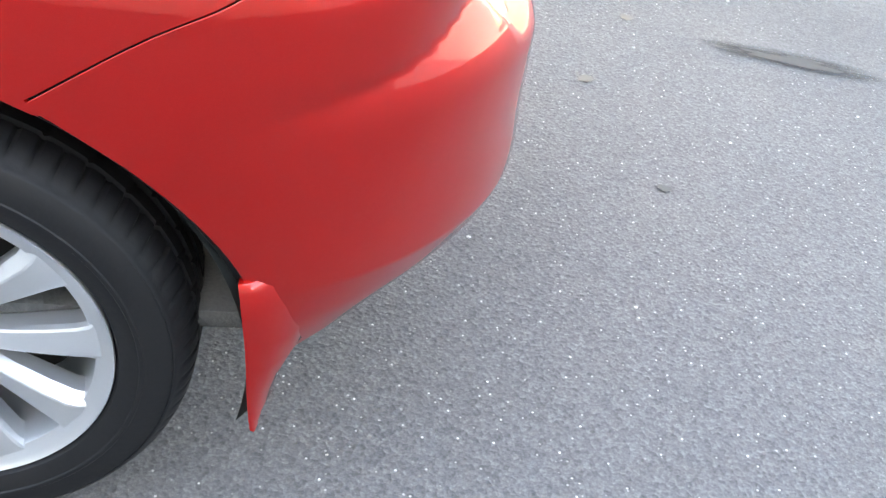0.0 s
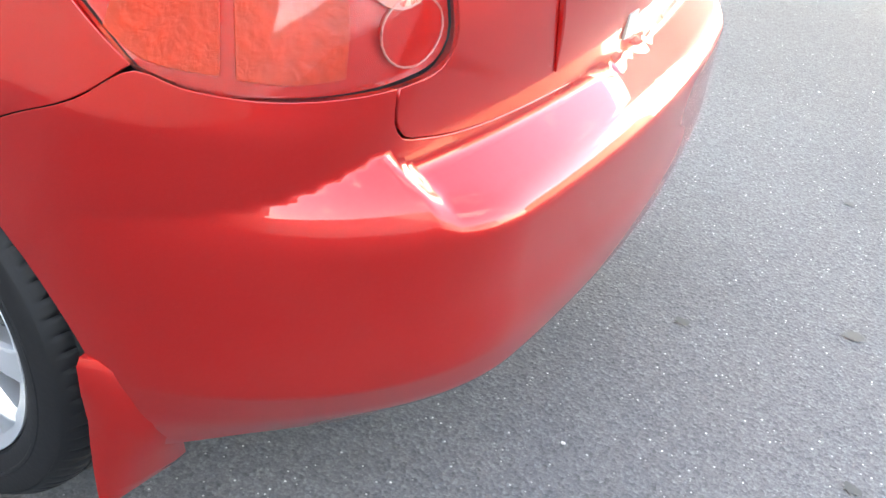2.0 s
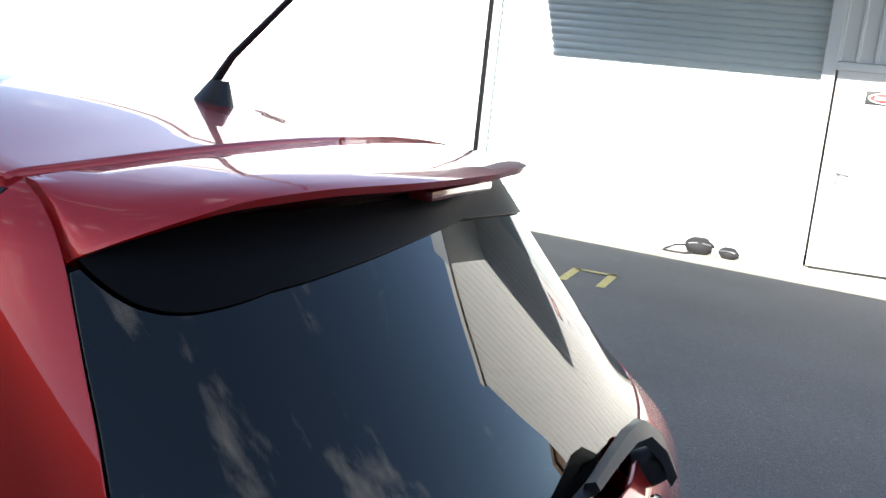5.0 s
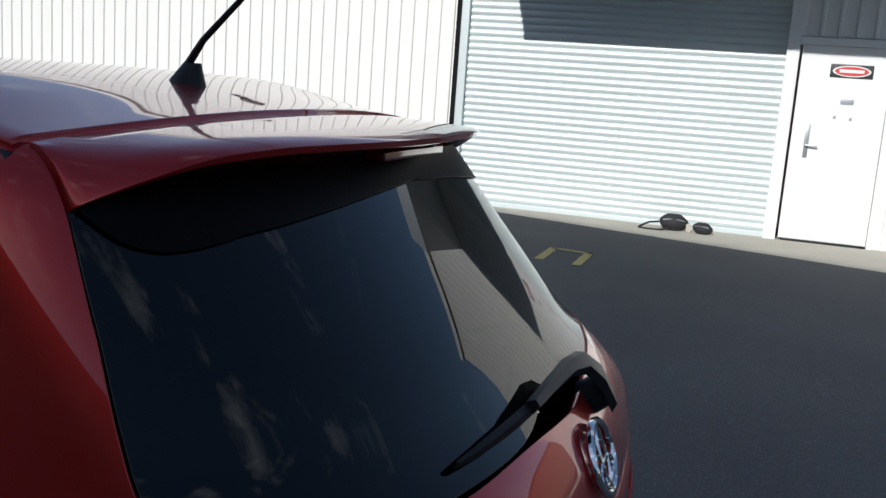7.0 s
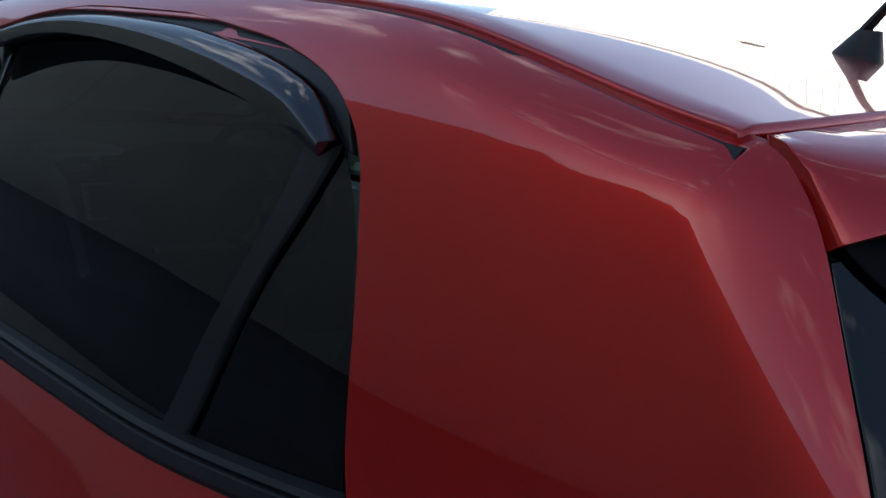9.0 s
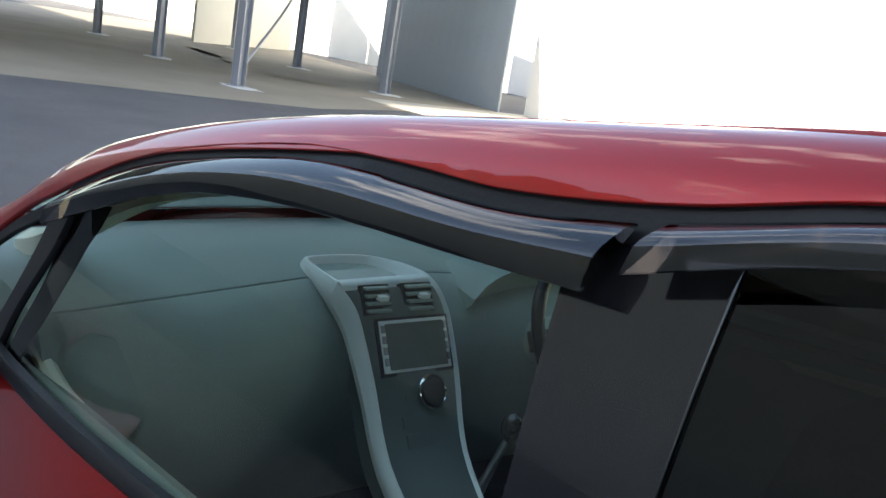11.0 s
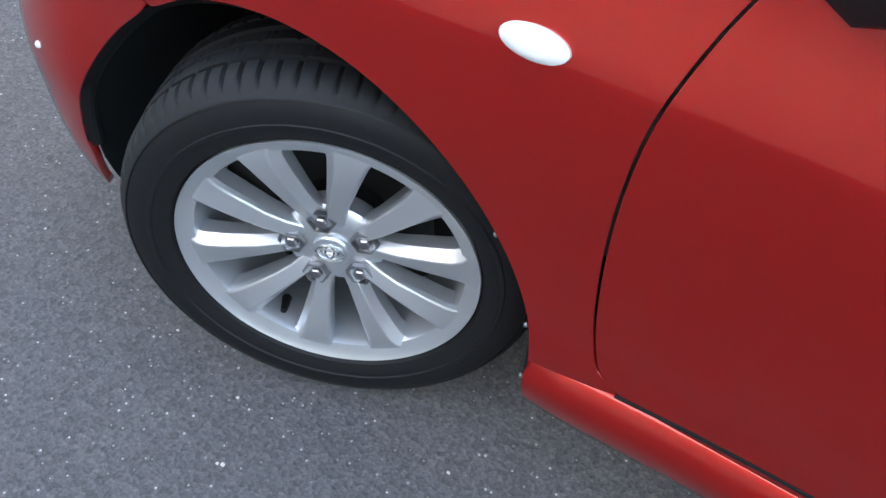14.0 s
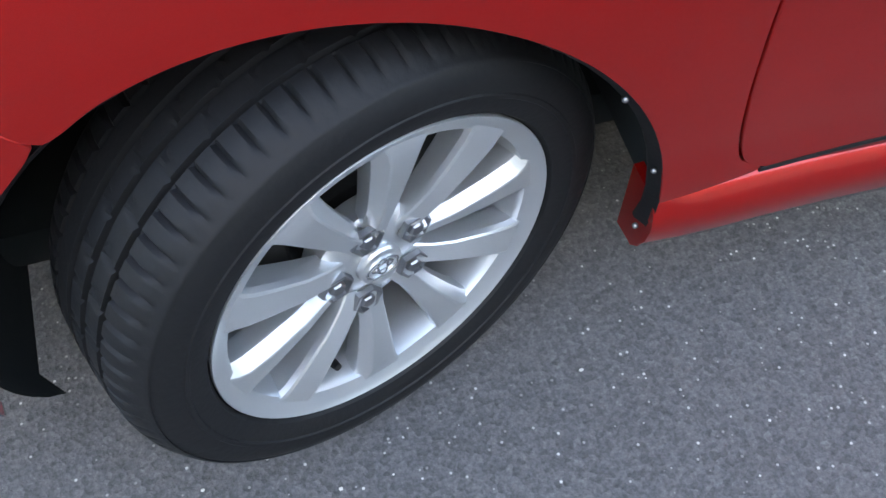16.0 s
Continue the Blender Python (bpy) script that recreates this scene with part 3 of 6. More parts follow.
# canopy over the doors, out of view, added to shade the top of the wall
bm = bmesh.new()
box(bm, (-1.25, WALL_Y - 3.36, 4.0), (4.0, WALL_Y - .05, 4.12), .01)
box(bm, (-1.25, WALL_Y - 3.40, 3.96), (4.0, WALL_Y - 3.30, 4.24), .01)
plain("canopy", bm, SHED_STEEL, "unseen grey canopy added to shade the wall over the doors", "canopy")
bm = bmesh.new()
box(bm, (-4.4, WALL_Y - .14, 3.34), (-4.1, WALL_Y - .03, 3.46), .02)
box(bm, (-4.55, WALL_Y - .10, 3.30), (-4.35, WALL_Y - .04, 3.36), .01)
plain("wall_light", bm, BLACK_TRIM, "small dark bracket light on the white wall", "wall light", kind="")

# concrete apron by the doors: tan sunlight in its colour, edge along the shadow line
bm = bmesh.new()
ring = [bm.verts.new((x, y, .005)) for x, y in ((-2.6, WALL_Y + .2), (24, WALL_Y + .2), (24, 3.2), (10, 6.9), (5, 8.32), (3, 8.86), (1, 9.38), (-.8, 9.87), (-2.2, 10.22))]
bm.faces.new(ring)
plain("pavement", bm, CONCRETE, "concrete apron by the doors, sunlit tan put into its colour", "pavement")

# pale sheet beyond the shadow edge; its colour carries the glare of sunlit ground
bm = bmesh.new()
bm.faces.new([bm.verts.new((x, y, .0075)) for x, y in ((-8.85, 10.95), (-8.85, 26.9), (-17.9, 26.9), (-17.9, 12.05))])
plain("sunlit_yard", bm, CONCRETE, "pale sheet for the sunlit glare on the yard beside the workshop", "pavement")

# building behind the camera's way, whose shadow lies over the car
bm = bmesh.new()
line = ((-95, -10.1), (-5.0, -21.0), (27.85, -29.7), (27.85, -42), (-95, -42))
loft(bm, [[Vector((x, y, z)) for x, y in line] for z in (0, 16.6)])
plain("wall_south", bm, BRICK_DARK, "tall pale weathered building on the shaded side of the yard", "building")

# yard markings
def mark(name, pts, width, mat, label):
    bm = bmesh.new()
    for a, b in zip(pts, pts[1:]):
        a, b = Vector((*a, .006)), Vector((*b, .006))
        s = (b - a).normalized().cross(Vector((0, 0, 1))) * width / 2
        e = (b - a).normalized() * width / 2
        lo = [a - s - e, b - s + e, b + s + e, a + s - e]
        vs = [bm.verts.new(p) for p in lo]
        bm.faces.new(vs)
        for v in vs:
            v.co.z += .0015 * pts.index(tuple(a[:2])) if tuple(a[:2]) in pts else 0
    return plain(name, bm, mat, label, "road marking")


mark("painted_line", [(-11.15, 5.83), (-11.9, 9.0)], .10, WHITE_LINE, "worn white painted bay line on asphalt")
mark("painted_line", [(-12.2, 10.3), (-13.0, 13.4)], .10, WHITE_LINE, "worn white painted bay line on asphalt")
for pts in ([(.37, 7.75), (.70, 7.72)], [(.70, 7.72), (.70, 7.05)], [(.34, 7.12), (.34, 7.75)]):
    mark("painted_mark", pts, .085, YELLOW_LINE, "faded yellow bracket mark on asphalt")

# oil stains
STAIN = material("oil_stain", (.035, .034, .034), .55, grain=.3, scale=60, stain=.3, stain_scale=6)
rng = random.Random(5)
for sx, sy, r, stretch in ((2.51, .60, .018, 1.3), (2.58, .08, .016, 1.1), (2.16, .38, .012, 1.6), (2.75, 1.05, .02, 1.4), (2.4, 1.3, .012, 1.2), (-1.9, -1.1, .010, 1.2), (-2.1, -.7, .008, 1)):
    bm = bmesh.new()
    k = [rng.uniform(.7, 1.25) for _ in range(14)]
    bm.faces.new([bm.verts.new((sx + r * stretch * k[i] * math.cos(i * math.pi / 7), sy + r * k[i] * math.sin(i * math.pi / 7), .0045)) for i in range(14)])
    plain("oil_spot", bm, STAIN, "small dark oil spot on asphalt", "oil stain", kind="structure")
SMEAR = material("rubber_smear", (.03, .03, .031), .8, grain=.3, scale=60)
sn, sl = SMEAR.node_tree.nodes, SMEAR.node_tree.links
tex = sn.new("ShaderNodeTexCoord")
stretch = sn.new("ShaderNodeMapping")
stretch.inputs["Scale"].default_value = (3, 26, 1)
streak = sn.new("ShaderNodeTexNoise")
streak.inputs["Scale"].default_value, streak.inputs["Detail"].default_value = 1, 6
ball = sn.new("ShaderNodeTexGradient")
ball.gradient_type = "SPHERICAL"
fit_ball = sn.new("ShaderNodeMapping")
fit_ball.inputs["Scale"].default_value = (2.6, 12, 1)
fade = sn.new("ShaderNodeMath")
fade.operation = "MULTIPLY"
edge = sn.new("ShaderNodeMapRange")
edge.inputs["From Min"].default_value, edge.inputs["From Max"].default_value = .10, .36
clear = sn.new("ShaderNodeBsdfTransparent")
blend = sn.new("ShaderNodeMixShader")
sl.new(tex.outputs["Object"], stretch.inputs[0])
sl.new(stretch.outputs[0], streak.inputs["Vector"])
sl.new(tex.outputs["Object"], fit_ball.inputs[0])
sl.new(fit_ball.outputs[0], ball.inputs[0])
sl.new(streak.outputs["Fac"], fade.inputs[0])
sl.new(ball.outputs["Fac"], fade.inputs[1])
sl.new(fade.outputs[0], edge.inputs["Value"])
sl.new(edge.outputs[0], blend.inputs[0])
sl.new(clear.outputs[0], blend.inputs[1])
sl.new(sn["Principled BSDF"].outputs[0], blend.inputs[2])
sl.new(blend.outputs[0], sn["Material Output"].inputs["Surface"])
bm = bmesh.new()
bmesh.ops.create_circle(bm, cap_ends=True, segments=40, radius=1, matrix=Matrix.Diagonal((.42, .10, 1, 1)))
smear = plain("rubber_smear", bm, SMEAR, "dark streaky rubber smear on asphalt", "stain")
smear.matrix_world = pose(3.236, 0.846, .0048, 0, 0, -14.2)
CHIP = material("pale_chip", (.55, .52, .48), .8, grain=.2)
for i in range(46):
    x, y = (rng.uniform(1.7, 3.4), rng.uniform(-1.2, 2.4)) if i % 2 else (rng.uniform(-2.6, -1.0), rng.uniform(-1.6, -.8))
    bm = bmesh.new()
    bmesh.ops.create_icosphere(bm, subdivisions=1, radius=rng.uniform(.002, .0055), matrix=Matrix.Translation((x, y, .003)) @ Matrix.Diagonal((1, rng.uniform(.5, 1), .6, 1)))
    tagged(part("pebble", bm, CHIP), "tiny pale pebble lying on asphalt", "pebble", group="loose pebbles")

# bags by the roller door
def bag(at, sx, sy, sz, turn, label):
    b = thing("bag", (0, 0, 0), label, "bag", group="bags by the roller door")
    m = pose(*at, 0, 0, turn)
    bm = bmesh.new()
    rows = []
    for u in np.linspace(0, 1, 9):
        k = (math.sin(math.pi * (.12 + .80 * u))) ** .55
        rows.append([m @ Vector((sx * k * (1 + .07 * math.sin(3 * a + 5 * u)) * math.cos(a), sy * k * math.sin(a), sz * u)) for a in np.linspace(0, 2 * math.pi, 21)[:-1]])
    loft(bm, rows)
    part("bag_body", bm, BAG, b)
    bm = bmesh.new()
    tube(bm, [m @ Vector((sx * .75 * math.cos(a), -sy * .8, sz * (.62 + .1 * math.sin(a)))) for a in np.linspace(.2, math.pi - .2, 9)], .008, 6)
    part("zip", bm, STEEL, b)
    return b


b1 = bag((1.29, 10.08, .005), .17, .11, .19, 6, "small black nylon bag with a carrying strap, on the concrete")
bm = bmesh.new()
tube(bm, [(1.15, 10.02, .10), (1.02, 9.98, .085), (.92, 9.96, .03), (.90, 9.95, .014), (1.0, 9.90, .013), (1.14, 9.91, .013), (1.24, 9.97, .03)], .013, 6)
part("strap", bm, BAG, b1)
bag((1.63, 10.02, .005), .12, .08, .13, -15, "small black nylon pouch lying on the concrete")
bm = bmesh.new()
box(bm, (1.44, 10.02, .005), (1.50, 10.06, .10), .008)
plain("paper_tag", bm, CONCRETE, "small tan paper tag between the bags", "tag", kind="")

# open shed across the yard
SLAB = material("shed_concrete", (.27, .235, .18), .9, grain=.15, scale=50, bump=.2, stain=.3, stain_scale=.45)
bm = bmesh.new()
ring = [(-15.2, 1.0), (-14.4, 6.2), (-14.2, 8.5), (-15.3, 11), (-16.3, 14.4), (-18, 16.8), (-29, 21), (-60, 30), (-60, -2), (-16, -2)]
bm.faces.new([bm.verts.new((x, y, .006)) for x, y in ring])
plain("shed_floor", bm, SLAB, "stained tan concrete floor of an open shed", "floor")
shed = thing("shed_frame", (0, 0, 0), "open steel-framed shed with galvanised posts", "shed", kind="structure")
for i, (x, y) in enumerate(((-17.2, 8.45), (-23.9, 9.6), (-33.0, 11.3), (-19.8, 14.2), (-27.3, 16.0), (-36, 18.2))):
    bm = bmesh.new()
    m = pose(x, y, 0, 0, 0, 14)
    for lo, hi in (((-.10, -.11, .0), (.10, -.095, 5)), ((-.10, .095, .0), (.10, .11, 5)), ((-.008, -.094, .0), (.008, .094, 5))):
        box(bm, lo, hi, m=m)
    box(bm, (-.17, -.17, .006), (.17, .17, .03), .004, m=m)
    part("post", bm, GALV, shed, smooth=False)
    bm = bmesh.new()
    k = [rng.uniform(.7, 1.25) for _ in range(18)]
    loft(bm, [[Vector((x + .1 + s * .62 * k[j] * math.cos(j * math.pi / 9), y + s * .34 * k[j] * math.sin(j * math.pi / 9), z)) for j in range(18)] for s, z in ((1, .006), (.7, .018), (.3, .025))])
    part("footing", bm, WHITE_LINE, shed, "pale concrete splash round a post")
bm = bmesh.new()
tube(bm, [(-17.3, 8.6, .45), (-22.0, 12.1, 1.6), (-27.2, 15.9, 3.0)], .035, 8)
part("brace", bm, GALV, shed)
# unseen roof, added to keep the sun off the shed floor
bm = bmesh.new()
box(bm, (-44, -1, 5.0), (-18.2, 17, 5.12))
part("shade_roof", bm, SHED_STEEL, shed, smooth=False)
wall_west = thing("wall_west", (0, 0, 0), "grey ribbed steel sheet wall of the shed", "wall", kind="structure")
d = Vector((-5.4, 1.95, 0))
turn_w = math.degrees(math.atan2(-d.y, -d.x))
SHEET_W = sheet_mesh(.797, 5.0, .0996, .02, .03, .05)
clad(wall_west, SHEET_W, SHED_STEEL, (-29.2, 20.75), 15, .797, turn_w)
PANEL = material("cream_panel", (.66, .64, .55), .7, grain=.05, scale=30, stain=.1, stain_scale=.6)
pan = thing("wall_panels", (0, 0, 0), "cream painted panel wall at the back of the shed", "wall", kind="structure")
for (x0, y0), (x1, y1) in (((-36.7, 16.7), (-39.5, 20.6)), ((-39.6, 20.74), (-42.5, 24.8))):
    bm = bmesh.new()
    L = math.hypot(x1 - x0, y1 - y0)
    box(bm, (0, 0, .02), (L, .12, 4.6), .01, m=pose(x0, y0, 0, 0, 0, math.degrees(math.atan2(y1 - y0, x1 - x0))))
    part("panel", bm, PANEL, pan, smooth=False)
# white wall added to fill the sunlit open area with glare
bm = bmesh.new()
box(bm, (-95, 27, 0), (-9.3, 27.3, 6))
plain("glare_wall", bm, WHITE_WALL, "white wall added for the sunlit glare behind the shed", "wall")
bm = bmesh.new()
box(bm, (-17.55, 17.3, 0), (-8.9, 17.5, 5))
plain("yard_wall", bm, WHITE_WALL, "white sunlit wall closing the pale yard", "wall")
bm = bmesh.new()
box(bm, (15.5, 27, 0), (34, 36, 6.4))
box(bm, (15.2, 26.7, 6.4), (34.3, 36.3, 6.6))
plain("neighbour_building", bm, BROWN_BRICK, "low brown brick building beyond the workshop", "building")
bm = bmesh.new()
box(bm, (24, -26, 0), (24.3, 10.3, 5))
plain("wall_east", bm, WHITE_WALL, "pale workshop wall closing the yard", "wall")
bm = bmesh.new()
box(bm, (-95.3, -30, 0), (-95, 27.3, 6))
plain("wall_far_west", bm, SHED_STEEL, "grey sheet wall at the far end of the yard", "wall")
for x0, y0, x1, y1, w in ((-22, 11.9, -20.6, 12.9, .5), (-31.5, 14.2, -28, 13.4, .5), (-26, 12.6, -24.8, 12.6, .4)):
    mark("painted_patch", [(x0, y0), (x1, y1)], w, material("ochre_floor_paint", (.40, .29, .08), .85, grain=.3, scale=12, stain=.4, stain_scale=1.5), "worn ochre paint patch on the shed floor")

# ---- the car ----
car = thing("car", label="red five-door hatchback parked on asphalt, front wheels turned", category="car")
MID = XC + RC * math.pi / 2 + YC          # chart place of the car's middle line at the rear
MIDF = XF - RC * math.pi / 2 - YC
AR, AF = (1.30, .315), (-1.360, .303)     # wheel arch centres
HUB_Z = .308


def arc(c, r, a0, a1, n=9):
    return [(c[0] + r * math.cos(radians(a)), c[1] + r * math.sin(radians(a))) for a in np.linspace(a0, a1, n)]


def on_top(xy):
    xy = np.asarray(xy, float).reshape(-1, 2)
    o = np.stack([xy[:, 0], xy[:, 1], 0 * xy[:, 0] + .5], -1)
    return reach(o, np.tile([0., 0., 1.], (len(o), 1)), f_hull)


def on_shell(xy):
    """Upwards onto the whole body, rear corner included."""
    xy = np.asarray(xy, float).reshape(-1, 2)
    o = np.stack([xy[:, 0], xy[:, 1], 0 * xy[:, 0] + .95], -1)
    return reach(o, np.tile([0., 0., 1.], (len(o), 1)), F, .8)


def f_hull(x, y, z):
    f = both(f_side(x, y, z), f_top(x, y, z), .045)
    return both(f, f_front(x, y, z), .25)


def rail(x, y=.565):
    """Height of the roof's edge."""
    return float(curve(x, T_X, T_Z)) - (.03 + .07 * float(step(x, 1.08, 1.40))) * y * y


# door, window and lamp lines in the side chart: along the side, height
TOP_GAP = [(-.885, 1.078), (-.78, 1.150), (-.65, 1.212), (-.505, 1.277), (-.40, 1.313), (-.30, 1.339), (-.20, 1.360), (-.10, 1.377), (.02, 1.386), (.15, 1.390), (.30, 1.410), (.50, 1.455), (.67, 1.471), (.80, 1.473), (.90, 1.468), (.987, 1.460), (1.055, 1.444), (1.10, 1.426), (1.13, 1.398)]
BELT = [(-.80, .957), (-.60, .968), (-.40, .984), (-.20, 1.000), (.05, 1.022), (.33, 1.050), (.60, 1.068), (.80, 1.079), (1.00, 1.092), (1.242, 1.125)]
FRONT_GAP = [(-.812, .957), (-.840, .895), (-.873, .825), (-.900, .74), (-.912, .63), (-.911, .50), (-.900, .40), (-.885, .352), (-.857, .332)]
LAMP = [(1.705, .818, 1), (1.655, .856), (1.60, .884), (1.47, .925), (1.44, .945), (1.455, .957), (1.56, .987), (1.68, 1.026), (1.80, 1.053), (1.862, 1.057), (1.915, 1.055), (1.945, 1.035), (1.965, .99), (1.985, .935), (2.002, .875), (2.006, .84), (1.992, .818), (1.94, .808), (1.86, .803), (1.80, .803), (1.745, .808)]
GATE_LOW = [(1.94, .803, 1), (1.942, .765), (1.957, .742), (1.985, .732), (2.07, .715), (2.30, .703), (MID, .698)]
BUMPER_GAP = [(1.465, .658, 1), (1.57, .726), (1.65, .772), (1.705, .812, 1)]
HEAD = [(-1.49, .860, 1), (-1.585, .79), (-1.69, .727, 1), (-1.79, .735), (-1.90, .76), (-2.05, .80), (-2.00, .835), (-1.86, .872), (-1.72, .895), (-1.58, .893)]



def top_line(d, x0, x1, n=17):
    """A line that runs below or above the gap over the windows."""
    xs = np.linspace(x0, x1, n)
    return [(float(x), float(curve(x, [q[0] for q in TOP_GAP], [q[1] for q in TOP_GAP])) + d) for x in xs]


# painted panels


def side_top(x):
    """Height at which the side panel meets the roof rail."""
    return rail(x, .60) - .034


SIDE = [(-.905, 1.118, 1)] + [(x, side_top(x)) for x in (-.85, -.70, -.55, -.40, -.20, .0, .1, .2, .3, .4, .5, .6, .7, .8, .9, 1.0, 1.05, 1.1, 1.15, 1.2, 1.25, 1.3, 1.35)] + [(1.428, side_top(1.428), 1)]
SIDE += [(1.454, 1.451, 1), (1.50, 1.447), (1.545, 1.437), (1.597, 1.418), (1.634, 1.394), (1.667, 1.358), (1.695, 1.318), (1.717, 1.281), (1.743, 1.217), (1.763, 1.170), (1.785, 1.133), (1.808, 1.108), (1.857, 1.061, 1)]
SIDE += [(1.80, 1.059), (1.68, 1.032), (1.56, .992), (1.45, .962), (1.432, .945), (1.46, .920), (1.60, .879), (1.65, .851), (1.70, .818, 1)]
SIDE += [(1.65, .776), (1.57, .730), (1.465, .663, 1)] + arc(AR, .378, 62, 122, 7) + [(1.10, .66, 1), (1.20, .80), (1.24, .95), (1.249, 1.12), (1.226, 1.18), (1.200, 1.27), (1.170, 1.348), (1.141, 1.398)]
SIDE += top_line(.006, 1.085, -.87, 22) + [(-.885, 1.084, 1)]
FENDER = [(-.89, 1.080, 1), (-.945, 1.045), (-.958, 1.015), (-.935, .988), (-.875, .966), (-.820, .955, 1)] + [(x - .006, z) for x, z in FRONT_GAP[1:]] + [(-.93, .316), (-.982, .311, 1)]
FENDER += arc(AF, .378, 2, 122, 14) + [(-1.575, .628, 1), (-1.635, .680), (-1.695, .722, 1), (-1.60, .783), (-1.494, .844, 1), (-1.60, .877), (-1.68, .895, 1), (-1.50, .972), (-1.35, 1.008), (-1.16, 1.030), (-1.02, 1.070), (-.91, 1.112, 1)]
FRONT_DOOR = [(x, z - .004) for x, z in BELT[:5]] + [(.325, 1.046, 1), (.331, .70), (.333, .338, 1)] + [(x, z) for x, z in reversed(FRONT_GAP)]
FRONT_DOOR[0] = (-.80, .953, 1)
REAR_DOOR = [(.337, 1.046, 1), (.60, 1.064), (.80, 1.075), (1.00, 1.088), (1.238, 1.121, 1), (1.234, .95), (1.19, .80), (1.09, .66), (1.00, .57), (.93, .43), (.918, .338, 1), (.343, .338, 1), (.339, .70)]
BUMPER = BUMPER_GAP[:-1] + [(1.705, .812), (1.745, .804), (1.80, .799), (1.86, .799), (1.935, .803, 1), (1.937, .765), (1.953, .738), (1.985, .727), (2.07, .710), (2.30, .699), (MID, .694, 1), (MID, .24, 1), (2.20, .26), (2.05, .29), (1.95, .31), (1.87, .325), (1.815, .325), (1.781, .318), (1.736, .305), (1.69, .285, 1), (1.667, .31), (1.665, .40)] + arc(AR, .378, 14, 58, 5)
GATE = GATE_LOW + [(MID, 1.098, 1), (2.35, 1.107), (2.18, 1.106), (2.065, 1.108), (1.95, 1.115), (1.86, 1.122), (1.797, 1.130, 1), (1.812, 1.108), (1.864, 1.058, 1)] + [(1.917, 1.060), (1.95, 1.038), (1.970, .992), (1.990, .936), (2.007, .875), (2.011, .84), (1.995, .813)]
NOSE = [(-1.571, .622, 1), (-1.635, .674), (-1.70, .720, 1), (-1.79, .729), (-1.90, .754), (-2.05, .793), (-2.35, .775), (MIDF, .77, 1), (MIDF, .19, 1), (-2.2, .19), (-1.9, .20), (-1.765, .21, 1), (-1.735, .30)] + arc(AF, .378, 176, 126, 6)

for side in (0, 1):
    lr = "left" if side == 0 else "right"
    patch("side_panel", SIDE, RED, car, halves=side, h=.011)
    patch("front_wing", FENDER, RED, car, halves=side)
    patch("front_door", FRONT_DOOR, RED, car, halves=side)
    patch("rear_door", REAR_DOOR, RED, car, halves=side)
patch("rear_bumper", BUMPER, RED, car, h=.010, halves=2, open_at=MID)
patch("tailgate", GATE, RED, car, h=.016, halves=2, open_at=MID)
patch("front_bumper", NOSE, RED, car, halves=2, open_at=MIDF)

# roof and bonnet
ROOF = [(-.23, 0, 1), (-.225, -.25), (-.20, -.45), (-.17, -.553, 1), (.4, -.556), (1.0, -.552), (1.415, -.547, 1), (1.425, -.48), (1.44, -.30), (1.452, 0, 1)]
BONNET = [(-2.02, 0, 1), (-1.99, -.30), (-1.88, -.55), (-1.72, -.655, 1), (-1.40, -.690), (-1.17, -.690, 1), (-1.13, -.50), (-1.10, -.25), (-1.09, 0, 1)]
GLASS_F = [(-1.05, 0, 1), (-1.06, -.35), (-1.07, -.64, 1), (-.95, -.655), (-.55, -.605), (-.215, -.545, 1), (-.245, -.25), (-.252, 0, 1)]
for name, line, mat, dp in (("roof", ROOF, RED, .012), ("bonnet", BONNET, RED, .014), ("windscreen", GLASS_F, CLEAR_GLASS, .004)):
    ob = patch(name, line, mat, car, h=.03, depth=dp, sink=.010 if name == "windscreen" else 0, halves=2, project=on_top, f=f_hull)

LENS_LINE = [((p[0] - 1.76) * 1.010 + 1.76, (p[1] - .925) * 1.016 + .925, *p[2:]) for p in LAMP]

for side in (0, 1):
    xs = np.linspace(-.93, 1.444, 34)
    out = [(float(x), float(on_side([(x, side_top(x))])[0][1]) - .003) for x in xs]
    inn = [(float(x), float(np.interp(x, (-1.07, -.95, -.55, -.215, -.15, 1.4), (-.644, -.659, -.609, -.549, -.568, -.568)))) for x in xs]
    line = [(*out[0], 1)] + out[1:-1] + [(*out[-1], 1), (*inn[-1], 1)] + inn[-2:0:-1] + [(*inn[0], 1)]
    patch("roof_rail", line, RED, car, h=.014, depth=.008, sink=.0012, halves=side, project=on_shell)

# inner body shell behind the joints of side, rail and spoiler
for side in (0, 1):
    patch("body_shell", [(1.26, 1.38, 1)] + [(x, rail(x, .60) - .006) for x in (.90, 1.0, 1.1, 1.2, 1.3, 1.4)][3:] + [(1.47, 1.452), (1.53, 1.422, 1), (1.48, 1.36, 1)], RED, car, sink=.010, depth=0, halves=side)
    patch("body_shell", [(.75, -.615, 1), (1.2, -.612), (1.43, -.60), (1.49, -.585, 1), (1.49, -.53, 1), (1.2, -.55), (.75, -.55, 1)], RED, car, sink=.006, depth=0, halves=side, project=on_shell)

